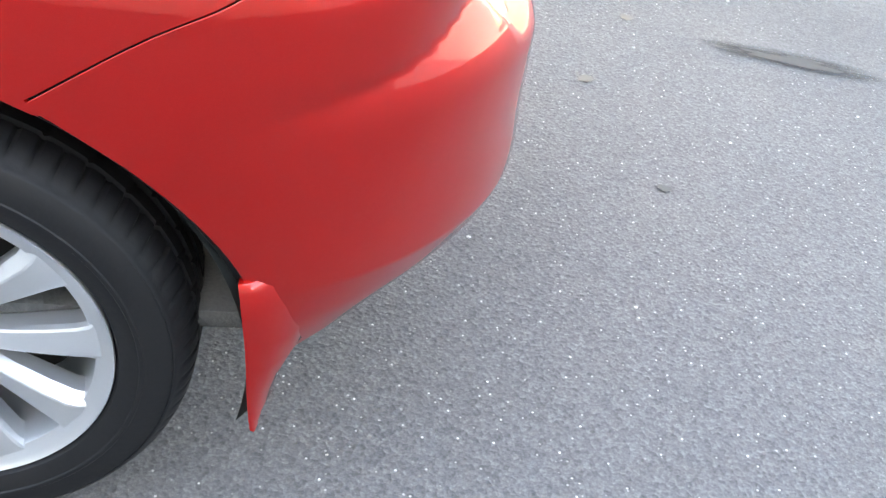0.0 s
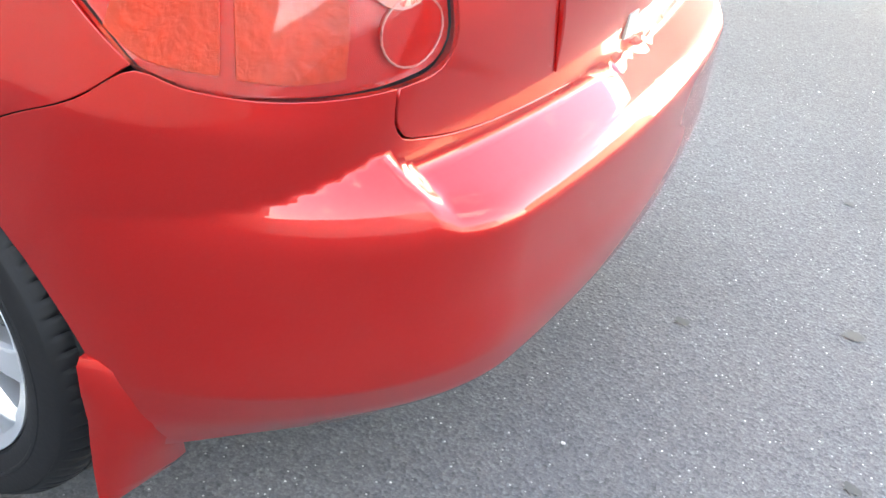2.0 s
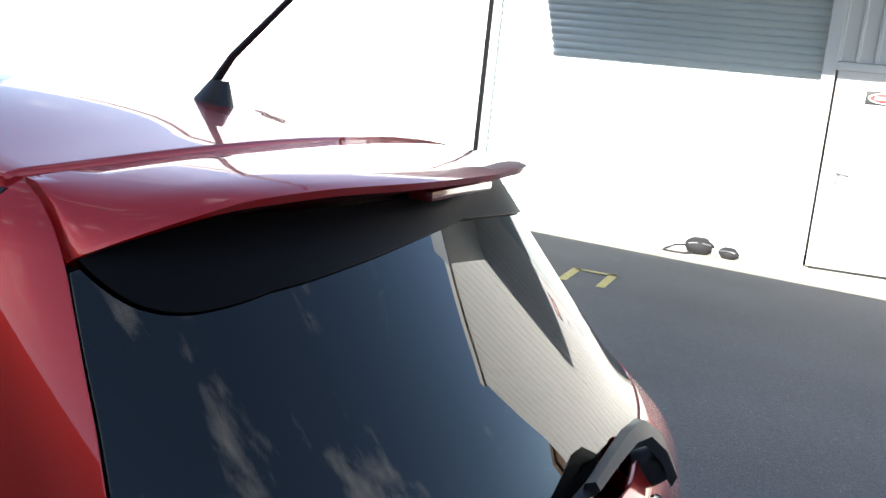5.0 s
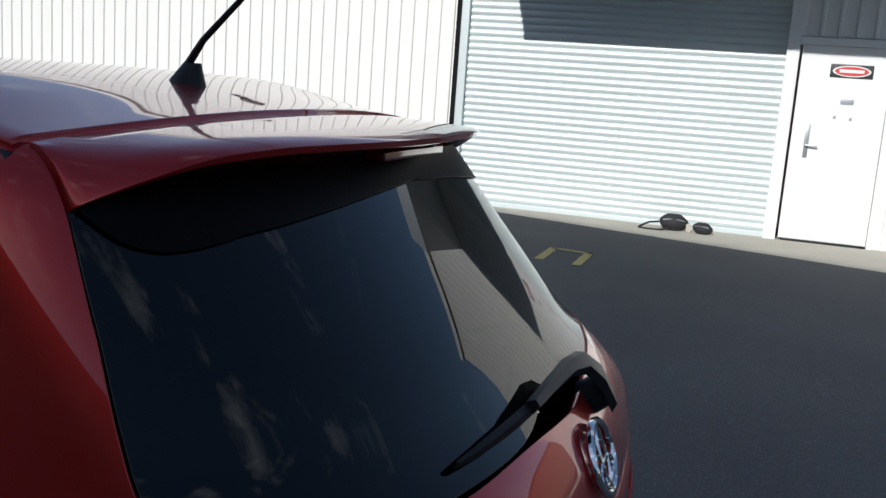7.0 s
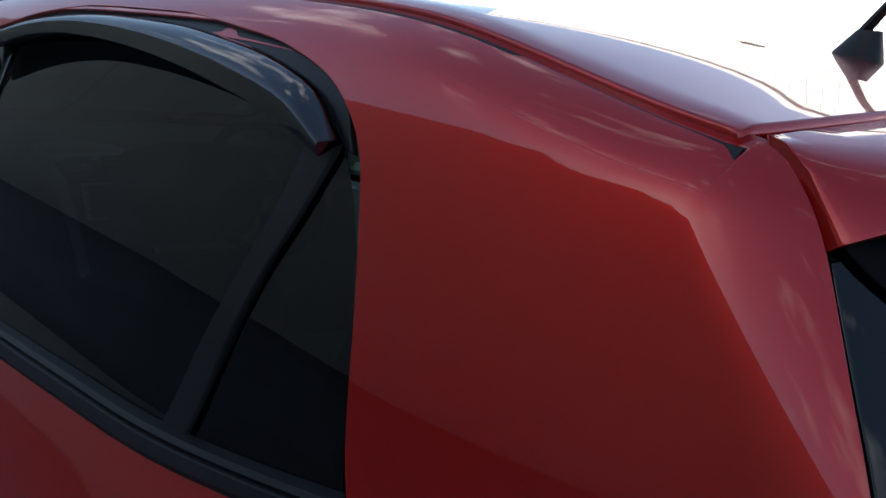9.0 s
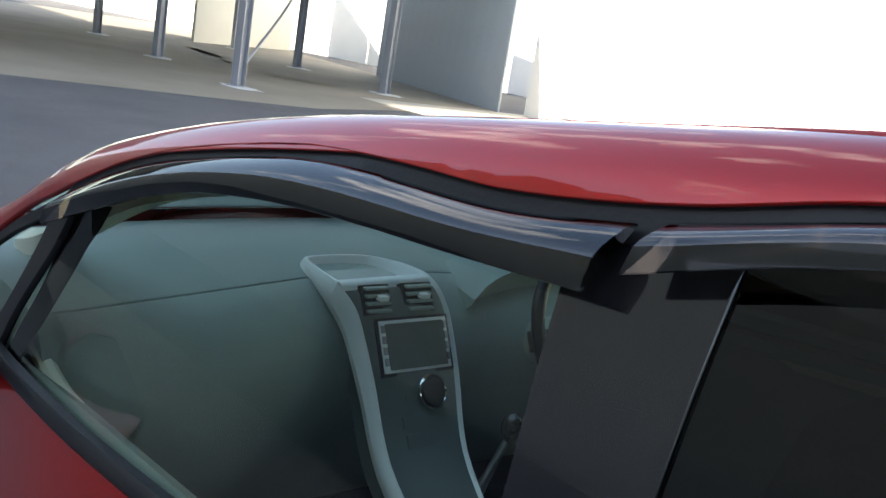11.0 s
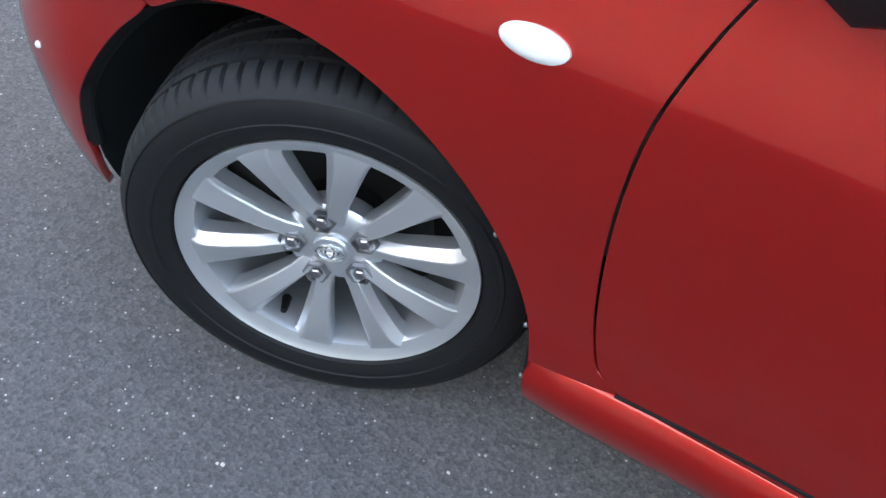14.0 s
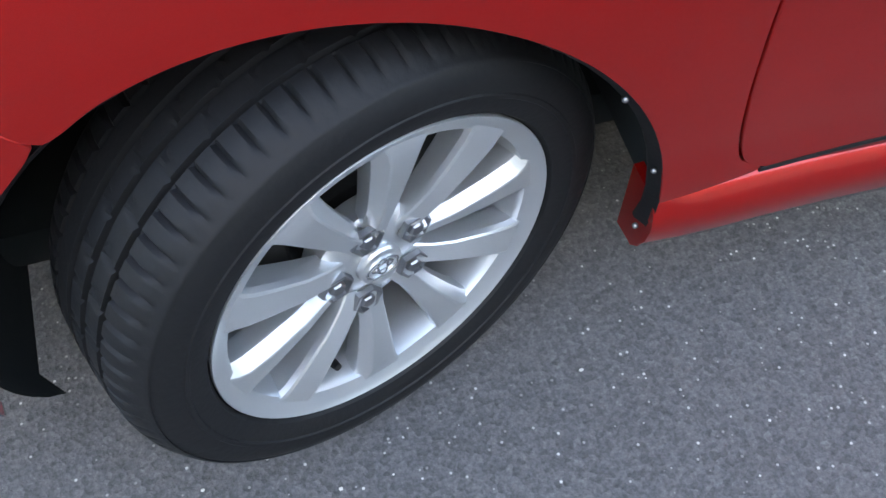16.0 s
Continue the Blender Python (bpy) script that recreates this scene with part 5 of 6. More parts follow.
# spoiler above the rear window: its ends run down to the side panels
SP_Y = (0, .20, .35, .45, .52, .565, .590)
SP_TAIL_X, SP_TAIL_Z = (1.672, 1.656, 1.624, 1.594, 1.563, 1.532, 1.510), (1.467, 1.466, 1.464, 1.457, 1.441, 1.424, 1.411)
SP_NOSE_X = (1.458, 1.453, 1.444, 1.437, 1.430, 1.428, 1.430)
EDGE = on_side([(1.456, 1.451), (1.505, 1.447), (1.55, 1.437), (1.60, 1.418), (1.637, 1.394)])
bm = bmesh.new()
rows = []
for v in np.sin(np.linspace(-math.pi / 2, math.pi / 2, 61)):
    a = .590 * abs(v)
    xf, xr, zr = (float(curve(a, SP_Y, q)) for q in (SP_NOSE_X, SP_TAIL_X, SP_TAIL_Z))
    z0 = float(curve(xf, T_X, T_Z)) - .10 * a * a - .003
    e = 1 - float(step(a, .42, .585))
    mid = zr + .45 * (z0 - zr)
    row = ((0, z0 - .012 - .02 * e), (0, z0 - .002), (.02, z0), (.25, z0 + .56 * (mid - z0) + .002 * e), (.6, mid - .2 * (mid - zr)), (1 - .06 * (.3 + .7 * e), zr), (1, zr - .005), (.985, zr - .006 - .007 * e), (1 - .15 * (.2 + .8 * e), zr - .009 - .012 * e), (1 - .42 * (.25 + .75 * e), zr - .012 - .026 * e), (.25, min(zr, z0) - .016 - .030 * e))
    b = float(step(abs(v), .82, 1.0))
    line = []
    for k, (u, z) in enumerate(row):
        q = np.array([np.interp(u, (0, .3, .55, .8, 1), EDGE[:, c]) for c in range(3)])
        q = q + (.006 if k < 7 else -.002 if k < 10 else -.006) * np.array([.55, 0, .8]) + np.array([0, .003, 0])
        p = np.array([xf + u * (xr - xf), .572 * v, z])
        line.append(Vector(p + b * (q * np.array([1, -math.copysign(1, v), 1]) - p)))
    rows.append(line)
loft(bm, rows)
spoiler = part("rear_spoiler", bm, RED, car, "red roof spoiler")
bm = bmesh.new()
box(bm, (1.600, -.120, 1.430), (1.632, .120, 1.442), .003)
part("brake_light", bm, DARK_LENS, spoiler, "high brake light under the spoiler")
bm = bmesh.new()
rows = []
for y in np.linspace(-.50, .50, 31):
    k = abs(y) / .553
    zr = 1.467 - .03 * y * y - .03 * k ** 4
    rows.append([Vector(p) for p in ((1.600 - .06 * k ** 2, y, zr - .043 - .01 * k), (1.53 - .03 * k, y, zr - .052 - .01 * k), (1.47 - .02 * k, y, zr - .055), (1.47 - .02 * k, y, zr - .06), (1.600 - .06 * k ** 2, y, zr - .049 - .01 * k))])
loft(bm, rows)
part("spoiler_underside", bm, BLACK_TRIM, spoiler, "black underside")

# aerial
aerial = bpy.data.objects.new("aerial", None)
scene.collection.objects.link(aerial)
aerial.parent = car
bm = bmesh.new()
rows = []
for u in np.linspace(0, 1, 9):
    w = .031 * (1 - .62 * u ** 1.3)
    xa, xb = 1.196 + .046 * u, 1.283 - .012 * u
    z = 1.488 + .052 * u
    rows.append([Vector((xa + (xb - xa) * (.5 - .5 * math.cos(a)), w * math.sin(a) * (.55 + .45 * (.5 - .5 * math.cos(a))), z - (.006 if u == 0 else 0))) for a in np.linspace(0, 2 * math.pi, 17)[:-1]])
loft(bm, rows)
part("base", bm, BLACK_TRIM, aerial, "black aerial base")
bm = bmesh.new()
tube(bm, [(1.248, 0, 1.535), (1.275, 0, 1.575), (1.36, 0, 1.66), (1.55, 0, 1.83)], [.007, .0055, .0045, .003], 8)
part("mast", bm, BLACK_TRIM, aerial, "thin black aerial mast")

# rear wiper
wiper = bpy.data.objects.new("rear_wiper", None)
scene.collection.objects.link(wiper)
wiper.parent = car


def on_glass(y, z, lift):
    o = np.array([[1.2, y, z]])
    p = reach(o, np.array([[1., 0, 0]]))
    return Vector((p + lift * normals(p))[0])


bm = bmesh.new()
path = [on_glass(.115, 1.072, .020), on_glass(.075, 1.105, .034), on_glass(.035, 1.128, .040), on_glass(-.02, 1.137, .036), on_glass(-.09, 1.137, .028), on_glass(-.17, 1.134, .022)]
wide = (.026, .024, .019, .014, .011, .009)
rows = []
for i, p in enumerate(path):
    d = (path[min(i + 1, len(path) - 1)] - path[max(i - 1, 0)]).normalized()
    nn = Vector((.80, 0, .60))
    s = d.cross(nn).normalized()
    w = wide[i]
    rows.append([p + s * w, p + s * w * .6 + nn * .012, p - s * w * .6 + nn * .012, p - s * w, p - nn * .008])
loft(bm, rows)
part("wiper_arm", bm, BLACK_TRIM, wiper, "black wiper arm")
bm = bmesh.new()
rows = []
for y in np.linspace(-.358, .06, 24):
    p = on_glass(y, 1.130 + .006 * math.cos((y + .16) * 6), .006)
    t = 1 - .55 * abs((y + .15) / .21) ** 3
    rows.append([p + Vector((.002, 0, -.004)), p + Vector((.012 * t, 0, -.006 * t)), p + Vector((.016 * t, 0, .008 * t)), p + Vector((.004, 0, .010 * t))])
loft(bm, rows)
part("wiper_blade", bm, RUBBER, wiper, "black wiper blade")
bm = bmesh.new()
c = on_glass(.10, 1.088, .012)
lathe(bm, ((0, .02), (.020, .018), (.026, .010), (.028, -.02)), 24, axis="z")
for v in bm.verts:
    v.co = Matrix.Rotation(radians(52), 3, "Y") @ v.co + c
part("wiper_pivot", bm, BLACK_TRIM, wiper)

# badge, plate holder marks and the plate lip on the tailgate
badge = bpy.data.objects.new("badge", None)
scene.collection.objects.link(badge)
badge.parent = car
bc = on_glass(0, 1.033, .003)
bn = Vector(normals(np.array([[*on_glass(0, 1.033, 0)]]))[0])
bu = Vector((0, 1, 0))
bv = bn.cross(bu) * -1
for rx, rz, dz, r in ((.060, .050, 0, .0065), (.0175, .043, .0, .0045), (.044, .0165, .021, .0045)):
    bm = bmesh.new()
    tube(bm, [bc + bu * rx * math.cos(a) + bv * (rz * math.sin(a) + dz) + bn * .004 for a in np.linspace(0, 2 * math.pi, 49)], r, 8, cap=False)
    part("badge_ring", bm, CHROME, badge, "chrome oval ring")
for y in (-.165, .005):
    bm = bmesh.new()
    p = on_glass(y, .851, .002)
    lathe(bm, ((0, .006), (.008, .005), (.010, -.004)), 12, axis="x")
    for v in bm.verts:
        v.co += p
    part("plate_screw", bm, STEEL, car)
    bm = bmesh.new()
    box(bm, (p.x - .004, y - .018, .842), (p.x + .002, y + .018, .862), .002)
    part("screw_plate", bm, LENS_RED, car)
bm = bmesh.new()
p = on_glass(-.02, .743, .002)
box(bm, (p.x - .003, -.042, .722), (p.x + .002, .002, .764), .001)
part("plate_sticker", bm, CONCRETE, car, "small grey sticky pad")
bm = bmesh.new()
rows = []
for y in np.linspace(-.365, .365, 40):
    k = abs(y) / .365
    e = 1 - k ** 6
    rows.append([on_glass(y, .950, -.006), on_glass(y, .946, .0005), on_glass(y, .934, .0045 * e), on_glass(y, .927, .006 * e), on_glass(y, .923, .005 * e), on_glass(y, .920, -.006)])
loft(bm, rows)
part("plate_lip", bm, RED, car, "red number plate garnish")
for s in (-1, 1):
    bm = bmesh.new()
    pts = []
    for u in np.linspace(0, 1, 12):
        y, z = s * (.350 - .058 * u), .905 - .165 * u
        p = on_glass(y, z, .001)
        pts.append(p)
    tube(bm, pts, [.002 + .004 * math.sin(math.pi * min(u * 1.05, 1)) for u in np.linspace(0, 1, 12)], 8)
    part("plate_crease", bm, RED, car)

# ---- cabin ----
bm = bmesh.new()
rows = []
for y in np.linspace(-.72, .72, 41):
    a = abs(y)
    xs = float(np.interp(a, (0, .18, .64, .72), (-.845, -.812, -.702, -.690)))
    k = 1 - .25 * float(step(a, .40, .72))
    rows.append([Vector(p) for p in ((-1.13, y, .60), (-1.13, y, 1.060 - .06 * y * y), (-1.0, y, 1.045 - .04 * y * y), (xs - .08, y, 1.024), (xs - .012, y, 1.0175), (xs - .005, y, 1.0145), (xs - .0035, y, 1.008), (xs, y, 1.008), (xs + .002, y, 1.0135), (xs + .012, y, 1.0125), (xs + .050 * k, y, .994), (xs + .090 * k, y, .955), (xs + .115 * k, y, .90), (xs + .122 * k, y, .84), (xs + .110 * k, y, .76), (xs + .07 * k, y, .67), (xs, y, .58), (-1.0, y, .40))])
loft(bm, rows)
part("dashboard", bm, DASH, car, "soft grey-green dashboard")
# centre console: a pale ribbon down each side of a darker face
RIB_X = (-.885, -.82, -.76, -.717, -.690, -.662, -.625, -.56, -.40)
RIB_Z = (1.030, 1.036, 1.034, 1.018, .985, .93, .86, .73, .585)
RIB_L = (-.130, -.150, -.155, -.146, -.128, -.117, -.110, -.10, -.08)
RIB_R = (.040, .066, .078, .085, .095, .100, .098, .09, .08)
OUT_L = ((0, -.003, -.004), (0, -.009, -.013), (-.003, -.012, -.022), (-.006, -.015, -.030), (-.006, -.018, -.033), (-.006, -.018, -.030), (-.006, -.017, -.027), (-.006, -.014, -.022), (-.006, -.011, -.02))


def along(values, n=44):
    return curve(np.linspace(0, 8, n), np.arange(9), values)


rib = np.stack([along(RIB_X), along(RIB_Z), along(RIB_L), along(RIB_R)], 1)
out = np.stack([along([o[c] for o in OUT_L]) for c in range(3)], 1)
for edge, sgn, wide in ((2, 1, 1.0), (3, -1, .6)):
    bm = bmesh.new()
    rows = []
    for q, o in zip(rib, out):
        a = Vector((q[0], q[edge], q[1]))
        d = Vector((o[0], o[1] * sgn, o[2])) * wide
        s = Vector((0, sgn * .006, -.003))
        up = Vector((.003, -sgn * .002, .003))
        rows.append([a + s - up * 2, a + s * .6 + up, a + up * 1.3, a + d * .35 + up * 1.6, a + d * .7 + up, a + d, a + d * 1.02 - Vector((.02, -sgn * .01, .015))])
    loft(bm, rows)
    part("console_trim", bm, DASH_LIGHT, car, "pale silver-grey console trim")
bm = bmesh.new()
rows = []
for q in rib[16:]:
    rows.append([Vector((q[0] - .07, q[2] + .004, q[1] - .06)), Vector((q[0], q[2] + .002, q[1] - .003))] + [Vector((q[0] + .006 * (1 - (2 * u - 1) ** 4), q[2] + (q[3] - q[2]) * u, q[1] - .001 + .003 * (1 - (2 * u - 1) ** 4))) for u in np.linspace(.06, .94, 9)] + [Vector((q[0], q[3] - .002, q[1] - .003)), Vector((q[0] - .07, q[3] - .004, q[1] - .06))])
loft(bm, rows)
part("centre_console", bm, CONSOLE_DARK, car, "dark centre console")
# hooded display on top: a rim, a recessed tray and a bright lip in front
HOOD = [(-.725, -.152), (-.80, -.151), (-.86, -.140), (-.888, -.125), (-.900, -.07), (-.900, -.01), (-.885, .035), (-.85, .060), (-.80, .072), (-.735, .082)]
ax = line_points(HOOD, .010)
rows = []
for i, (x, y) in enumerate(ax):
    d = Vector((*(ax[min(i + 1, len(ax) - 1)] - ax[max(i - 1, 0)]), 0)).normalized()
    s = Vector((-d.y, d.x, 0))
    if s.dot(Vector((-.79 - x, -.035 - y, 0))) < 0:
        s = -s
    c = Vector((x, y, float(np.interp(x, (-.90, -.82, -.725), (1.034, 1.036, 1.030)))))
    rows.append([c - s * .010 + Vector((0, 0, -.020)), c - s * .004 + Vector((0, 0, -.003)), c + Vector((0, 0, .002)), c + s * .006 + Vector((0, 0, .002)), c + s * .010 + Vector((0, 0, -.003)), c + s * .020 + Vector((0, 0, -.022))])
bm = bmesh.new()
loft(bm, rows, closed=False)
part("display_hood", bm, DASH_LIGHT, car, "pale silver-grey display hood")
bm = bmesh.new()
rows = []
for y in np.linspace(-.150, .082, 13):
    x = -.722 - .016 * (y + .15) / .23
    rows.append([Vector((x + dx, y, 1.030 + dz)) for dx, dz in ((-.026, -.016), (-.020, -.004), (-.013, .003), (.0, .003), (.008, -.002), (.012, -.012), (-.01, -.02))])
loft(bm, rows)
part("display_lip", bm, DASH_LIGHT, car, "pale silver-grey display lip")
bm = bmesh.new()
TRAY = ((-.735, -.115, 1.012), (-.735, .115, 1.012), (-.82, .10, 1.015), (-.885, .06, 1.020), (-.885, -.085, 1.020), (-.82, -.108, 1.015))
loft(bm, [[Vector((x, -.035 + y, z - h)) for x, y, z in TRAY] for h in (0, .01)])
part("display_tray", bm, DASH, car)
# the display's pale base colour holds the reflected sky
bm = bmesh.new()
loft(bm, [[Vector((x, y, z + h)) for x, y, z in ((-.748, -.125, 1.0135), (-.752, .048, 1.0135), (-.835, .035, 1.0185), (-.835, -.112, 1.0185))] for h in (-.004, .003)])
part("upper_display", bm, material("display_sky_sheen", (.62, .66, .62), .18, grain=.05, coat=.5), car, "upper display, sky reflection put into its pale colour")


def narrow(y):
    return -.09 + (y + .09) * .865


def on_console(y, z):
    """A place on the console's slanted face."""
    return Vector((float(np.interp(z, (.65, .73, .81, .883, .957, 1.01, 1.036), (-.50, -.56, -.60, -.637, -.674, -.70, -.715))), y, z))


for y0, y1 in ((-.112, -.045), (-.012, .062)):
    vent = bpy.data.objects.new("air_vent", None)
    scene.collection.objects.link(vent)
    vent.parent = car
    bm = bmesh.new()
    a, b = on_console(y0, .975), on_console(y0, 1.028)
    u = (b - a)
    nrm = Vector((u.z, 0, -u.x)).normalized()
    loft(bm, [[a + nrm * .004, a + Vector((0, y1 - y0, 0)) + nrm * .004, b + Vector((0, y1 - y0, 0)) + nrm * .004, b + nrm * .004], [a - nrm * .02, a + Vector((0, y1 - y0, 0)) - nrm * .02, b + Vector((0, y1 - y0, 0)) - nrm * .02, b - nrm * .02]])
    part("vent_frame", bm, BLACK_TRIM, vent)
    for k in range(4):
        c = a + u * (k + .5) / 4 + nrm * .006
        bm = bmesh.new()
        box(bm, (c.x - .004, y0 + .006, c.z - .0025), (c.x + .008, y1 - .006, c.z + .0025), .001)
        part("vent_slat", bm, DASH, vent)
    bm = bmesh.new()
    c = a + u * .55 + nrm * .012
    box(bm, (c.x - .004, (y0 + y1) / 2 - .004, c.z - .006), (c.x + .012, (y0 + y1) / 2 + .018, c.z + .004), .002)
    part("vent_tab", bm, DASH_LIGHT, vent)
radio = bpy.data.objects.new("radio", None)
scene.collection.objects.link(radio)
radio.parent = car


def face_plate(y0, z0, y1, z1, lift, thick, bevel=.0):
    bm = bmesh.new()
    a, b = on_console(0, z0), on_console(0, z1)
    u = b - a
    nrm = Vector((u.z, 0, -u.x)).normalized()
    loft(bm, [[p + nrm * h + Vector((0, narrow(y), 0)) for y, p in ((y0, a), (y1, a), (y1, b), (y0, b))] for h in (lift - thick, lift)])
    return bm


part("radio_frame", face_plate(-.092, .866, .118, .968, .006, .02), BLACK_TRIM, radio)
part("radio_bezel", face_plate(-.084, .872, .110, .963, .009, .004), DASH_LIGHT, radio, "thin silver bezel")
part("screen", face_plate(-.068, .877, .098, .957, .0115, .003), material("radio_screen", (.13, .14, .115), .16, grain=.1, scale=12, coat=.4), radio, "dim reflecting radio screen")
for k in range(4):
    part("button", face_plate(-.081, .885 + .019 * k, -.071, .898 + .019 * k, .0125, .003), STEEL, radio)
    part("button", face_plate(.100, .885 + .019 * k, .108, .898 + .019 * k, .0125, .003), STEEL, radio)
dial = bpy.data.objects.new("climate_dial", None)
scene.collection.objects.link(dial)
dial.parent = car
c = on_console(.024, .832)
dm = Matrix.Translation(c) @ Matrix.Rotation(radians(64), 4, "Y")
bm = bmesh.new()
lathe(bm, ((0, .014), (.026, .014), (.030, .010), (.030, -.01)), 32, axis="z")
bmesh.ops.transform(bm, matrix=dm, verts=bm.verts)
part("knob", bm, BLACK_TRIM, dial)
bm = bmesh.new()
tube(bm, [dm @ Vector((.033 * math.cos(a), .033 * math.sin(a), .010)) for a in np.linspace(0, 2 * math.pi, 37)], .0028, 6, cap=False)
part("ring", bm, CHROME, dial, "bright ring")
for y0, z0, y1, z1 in ((-.035, .822, -.005, .836), (.078, .824, .098, .842), (-.06, .848, -.01, .852), (-.05, .776, .02, .796), (-.045, .74, .03, .765)):
    part("switch", face_plate(y0, z0, y1, z1, .006, .012), CONSOLE_DARK, car)
lever = bpy.data.objects.new("gear_lever", None)
scene.collection.objects.link(lever)
lever.parent = car
bm = bmesh.new()
tube(bm, [(-.52, .115, .64), (-.515, .14, .70), (-.51, .165, .755)], [.012, .009, .008], 10)
part("shaft", bm, STEEL, lever)
bm = bmesh.new()
bmesh.ops.create_uvsphere(bm, u_segments=16, v_segments=10, radius=.03, matrix=Matrix.Translation((-.51, .17, .775)) @ Matrix.Diagonal((.8, .8, 1.1, 1)))
part("knob", bm, GLOSS_BLACK, lever)

# steering wheel, column and instrument hood
sw = bpy.data.objects.new("steering_wheel", None)
scene.collection.objects.link(sw)
sw.parent = car
SC = Matrix.Translation((-.498, .375, .965)) @ Matrix.Rotation(radians(65), 4, "Y")
bm = bmesh.new()
tube(bm, [SC @ Vector((.188 * math.cos(a), .188 * math.sin(a), 0)) for a in np.linspace(0, 2 * math.pi, 61)], .0145, 10, cap=False)
part("wheel_rim", bm, BLACK_TRIM, sw, "black leather rim")
bm = bmesh.new()
lathe(bm, ((0, .026), (.045, .024), (.068, .012), (.078, -.01), (.06, -.05), (0, -.05)), 32, axis="z")
bmesh.ops.transform(bm, matrix=SC @ Matrix.Translation((.0, 0, -.02)), verts=bm.verts)
part("hub_pad", bm, DASH, sw)
for a in (90, 180 + 90, 0):
    bm = bmesh.new()
    box(bm, (.06, -.022, -.035), (.186, .022, -.015), .005, m=SC @ Matrix.Rotation(radians(a), 4, "Z"))
    part("spoke", bm, BLACK_TRIM, sw)
bm = bmesh.new()
for rx, rz, dz in ((.020, .026, 0), (.018, .008, -.008), (.007, .02, .0)):
    tube(bm, [SC @ Vector((rx * math.sin(a) + dz, rz * math.cos(a), .009)) for a in np.linspace(0, 2 * math.pi, 29)], .002, 6, cap=False)
part("emblem", bm, CHROME, sw, "chrome oval emblem")
bm = bmesh.new()
tube(bm, [(-.80, .375, .83), (-.55, .375, .945)], [.06, .045], 14)
part("steering_column", bm, DASH, sw)
bm = bmesh.new()
tube(bm, [(-.56, .43, .945), (-.545, .54, .945), (-.53, .60, .935)], [.010, .012, .009], 8)
part("stalk", bm, DASH_LIGHT, sw)
bm = bmesh.new()
rows = []
for y in np.linspace(.19, .58, 15):
    k = math.sqrt(max(1 - ((y - .385) / .20) ** 2, 0))
    rows.append([Vector((-.93, y, .96)), Vector((-.86, y, .97 + .085 * k)), Vector((-.76, y, .975 + .095 * k)), Vector((-.70, y, .965 + .09 * k)), Vector((-.705, y, .955 + .075 * k)), Vector((-.80, y, .90))])
loft(bm, rows)
part("instrument_hood", bm, DASH, car, "rounded instrument hood")


def front_seat(y, name="front_seat"):
    s = bpy.data.objects.new(name, None)
    scene.collection.objects.link(s)
    s.parent = car

    def cushion(nm, path, half, thick):
        bm = bmesh.new()
        rows = []
        for (x, z), h, t in zip(path, half, thick):
            rows.append([Vector((x + t * .55 * math.copysign(abs(math.sin(a)) ** .7, math.sin(a)) * SX, y + h * math.copysign(abs(math.cos(a)) ** .6, math.cos(a)), z + t * .55 * math.copysign(abs(math.sin(a)) ** .7, math.sin(a)) * SZ)) for a in np.linspace(0, 2 * math.pi, 25)[:-1]])
        loft(bm, rows)
        part(nm, bm, CLOTH, s)

    SX, SZ = -.15, 1
    cushion("seat_cushion", [(-.30, .50), (-.28, .52), (-.15, .53), (.05, .51), (.22, .49)], (.20, .24, .25, .25, .24), (.06, .13, .16, .16, .12))
    SX, SZ = -1, .25
    cushion("backrest", [(.16, .50), (.18, .58), (.27, .80), (.34, .98), (.37, 1.06)], (.22, .25, .25, .22, .14), (.12, .16, .15, .13, .07))
    cushion("headrest", [(.36, 1.10), (.37, 1.12), (.385, 1.18), (.395, 1.24), (.395, 1.26)], (.08, .12, .13, .12, .07), (.04, .08, .09, .08, .03))


front_seat(-.36)
front_seat(.36)
bm = bmesh.new()
box(bm, (.70, -.62, .38), (1.12, .62, .60), .06)
box(bm, (1.02, -.60, .58), (1.20, .60, 1.02), .06)
part("rear_seat", bm, CLOTH, car, "dark cloth rear bench seat")
for side in (0, 1):
    bm = bmesh.new()
    rows = []
    for x in np.linspace(-.68, .28, 24):
        z = float(np.interp(x, (-.68, -.61, -.55, -.45, -.2, .28), (.972, .950, .941, .944, .962, 1.0)))
        y = -.712 + .02 * float(step(x, -.3, .3))
        rows.append([Vector((x, y + dy, z + dz)) for dy, dz in ((-.012, .002), (-.006, .008), (.004, .009), (.012, .003), (.012, -.012), (-.012, -.012))])
    loft(bm, rows)
    part("door_capping", mirrored(bm, side), CREAM, car, "pale cream door capping")
    bm = bmesh.new()
    rows = []
    for x in np.linspace(-1.02, -.22, 18):
        z = float(curve(x, T_X, T_Z))
        yo = float(np.interp(z, W_Z, W_Y)) - .075
        rows.append([Vector((x, -yo, z - .075)), Vector((x, -yo + .03, z - .055)), Vector((x, -yo + .07, z - .06)), Vector((x, -yo + .05, z - .10)), Vector((x, -yo + .005, z - .105))])
    loft(bm, rows)
    part("pillar_trim", mirrored(bm, side), CREAM, car, "pale cream pillar trim")

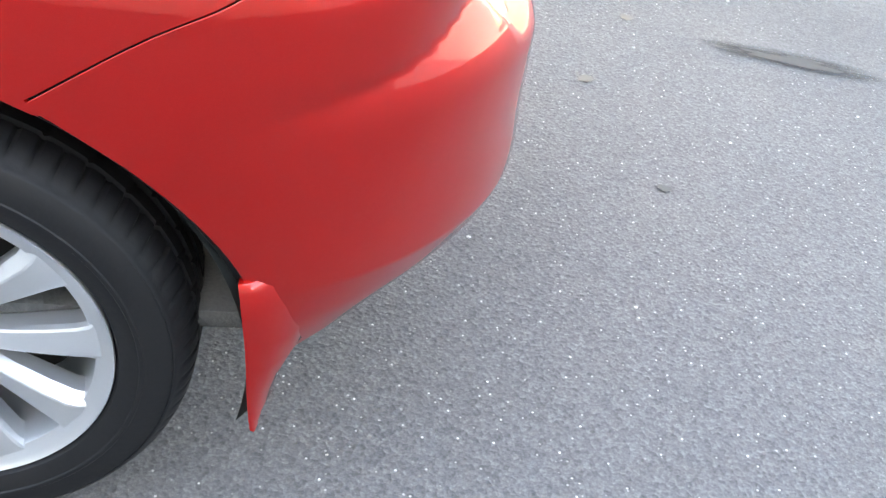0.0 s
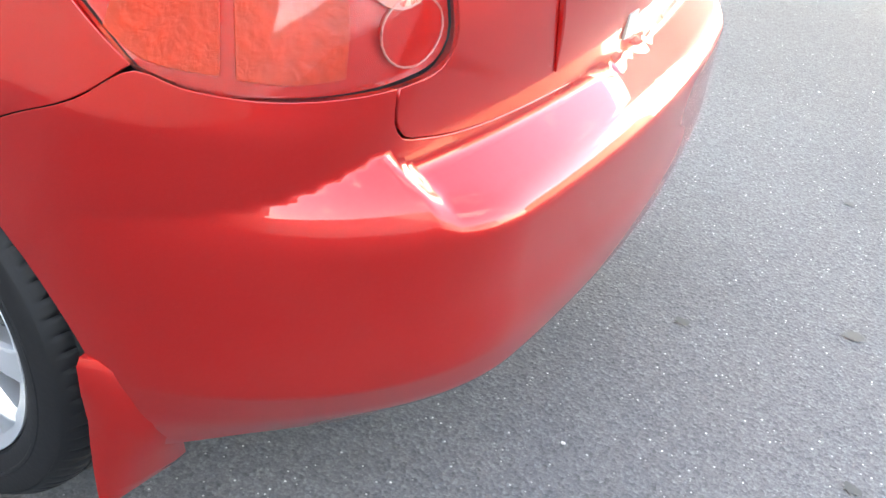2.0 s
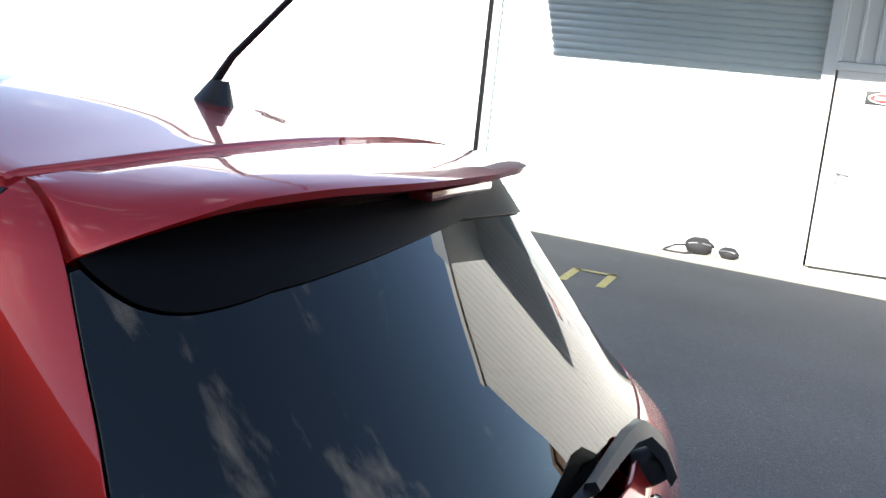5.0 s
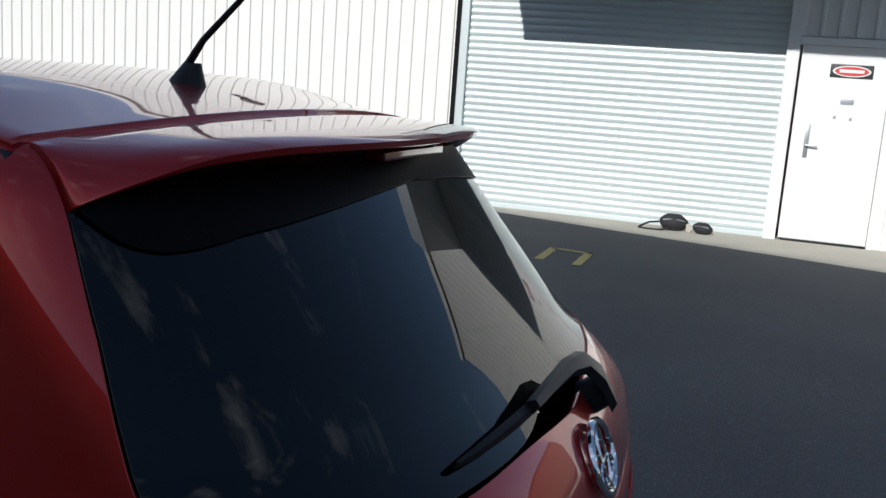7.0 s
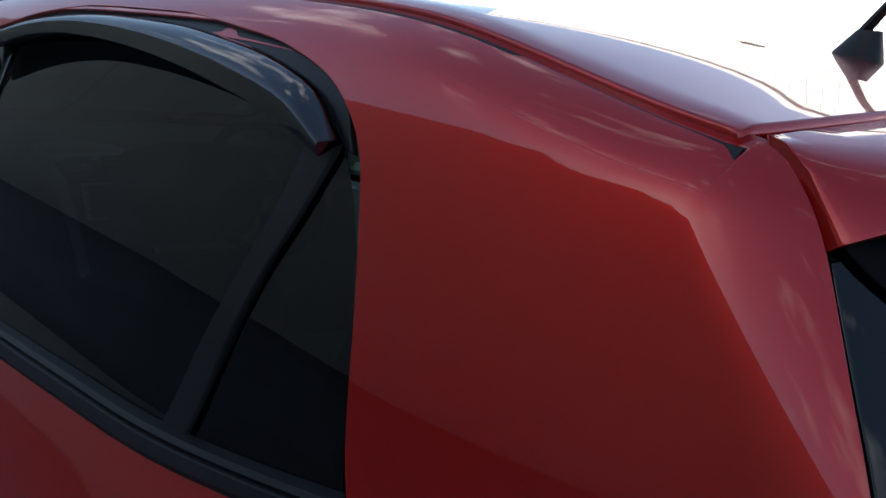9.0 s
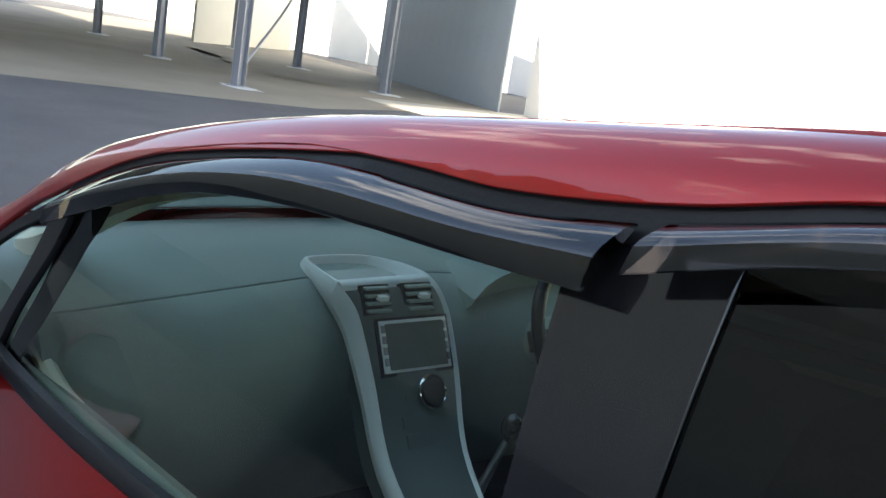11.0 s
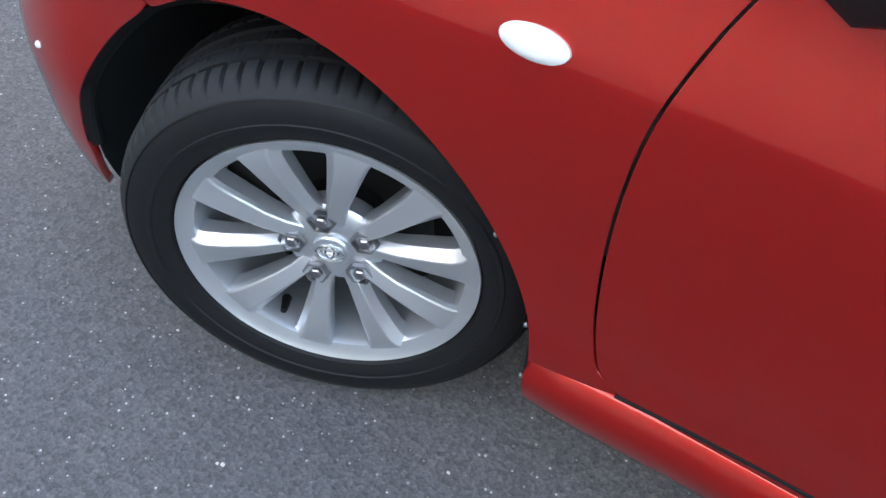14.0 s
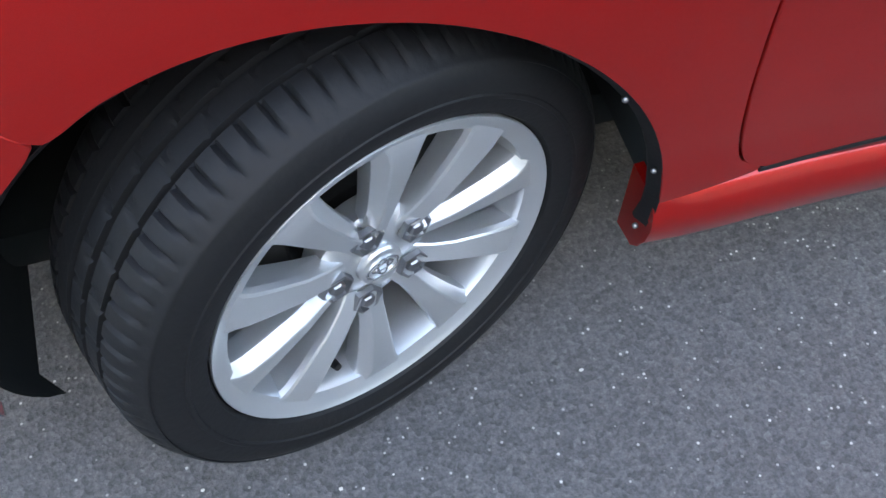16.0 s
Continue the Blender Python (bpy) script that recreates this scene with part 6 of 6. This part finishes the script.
# ---- door mirrors ----
RIM = [(.088, .036), (.060, .055), (.010, .050), (-.035, .037), (-.066, .019), (-.079, -.009), (-.080, -.032), (-.063, -.049), (-.035, -.057), (.005, -.060), (.050, -.055), (.085, -.039), (.098, -.018), (.096, .014)]
rim = line_points(RIM, .006, True)
FACE = Vector((.866, .5, 0))
ACROSS = Vector((-.5, .866, 0))
MIRROR_AT = Vector((-.600, -.912, 1.043))
for side in (0, 1):
    dm = bpy.data.objects.new("door_mirror", None)
    scene.collection.objects.link(dm)
    dm.parent = car

    def ring(back, scale, shift=0.0, ahead=0.0, drop=0.0):
        """The rim's outline, set back along the glass's normal or ahead along the car."""
        return [MIRROR_AT - FACE * back + Vector((-.97, -.10, -.06)) * ahead + ACROSS * (p[0] * scale + shift) + Vector((0, 0, p[1] * scale - drop)) for p in rim]

    bm = bmesh.new()
    loft(bm, [ring(.006, .995), ring(.006, 1.03, -.002, .010), ring(.0, 1.05, -.006, .032), ring(.0, .99, -.006, .058, .002), ring(.0, .84, -.004, .080, .004), ring(.0, .58, .0, .096, .006), ring(.0, .2, .0, .105, .008)], caps=False)
    part("mirror_shell", mirrored(bm, side), RED, dm, "red mirror shell")
    bm = bmesh.new()
    loft(bm, [ring(.008, 1.0), ring(.003, 1.010), ring(-.001, 1.0), ring(-.001, .978), ring(.004, .968), ring(.014, .964)], caps=False)
    part("mirror_rim", mirrored(bm, side), BLACK_TRIM, dm, "black mirror rim")
    bm = bmesh.new()
    tilt = Vector((.91, .41, -.03)).normalized()
    bm.faces.new([bm.verts.new(p - FACE * ((p - MIRROR_AT + FACE * .010).dot(tilt) / FACE.dot(tilt))) for p in ring(.0, .972)])
    part("mirror_glass", mirrored(bm, side), MIRROR, dm, "mirror glass")
    bm = bmesh.new()
    foot = [(-.82, .968), (-.828, .94), (-.805, .89), (-.775, .876), (-.75, .884), (-.725, .92), (-.70, .968), (-.76, .972)]
    q = on_side(foot)
    nn = normals(q)
    mid = q.mean(0)
    end = [(-.70, .010), (-.705, -.005), (-.69, -.028), (-.67, -.034), (-.655, -.03), (-.645, -.008), (-.65, .018), (-.675, .02)]
    loft(bm, [[Vector(p) for p in row] for row in (q - .01 * nn, q + .012 * nn, mid + .94 * (q - mid) + .024 * nn + np.array([.010, 0, .004]), [(x - .03, -.845, .975 + z * 1.25) for x, z in end], [(x - .005, -.862, .995 + z) for x, z in end], [(x + .01, -.88, 1.015 + z * .6) for x, z in end])])
    part("mirror_foot", mirrored(bm, side), BLACK_TRIM, dm, "black mirror foot")
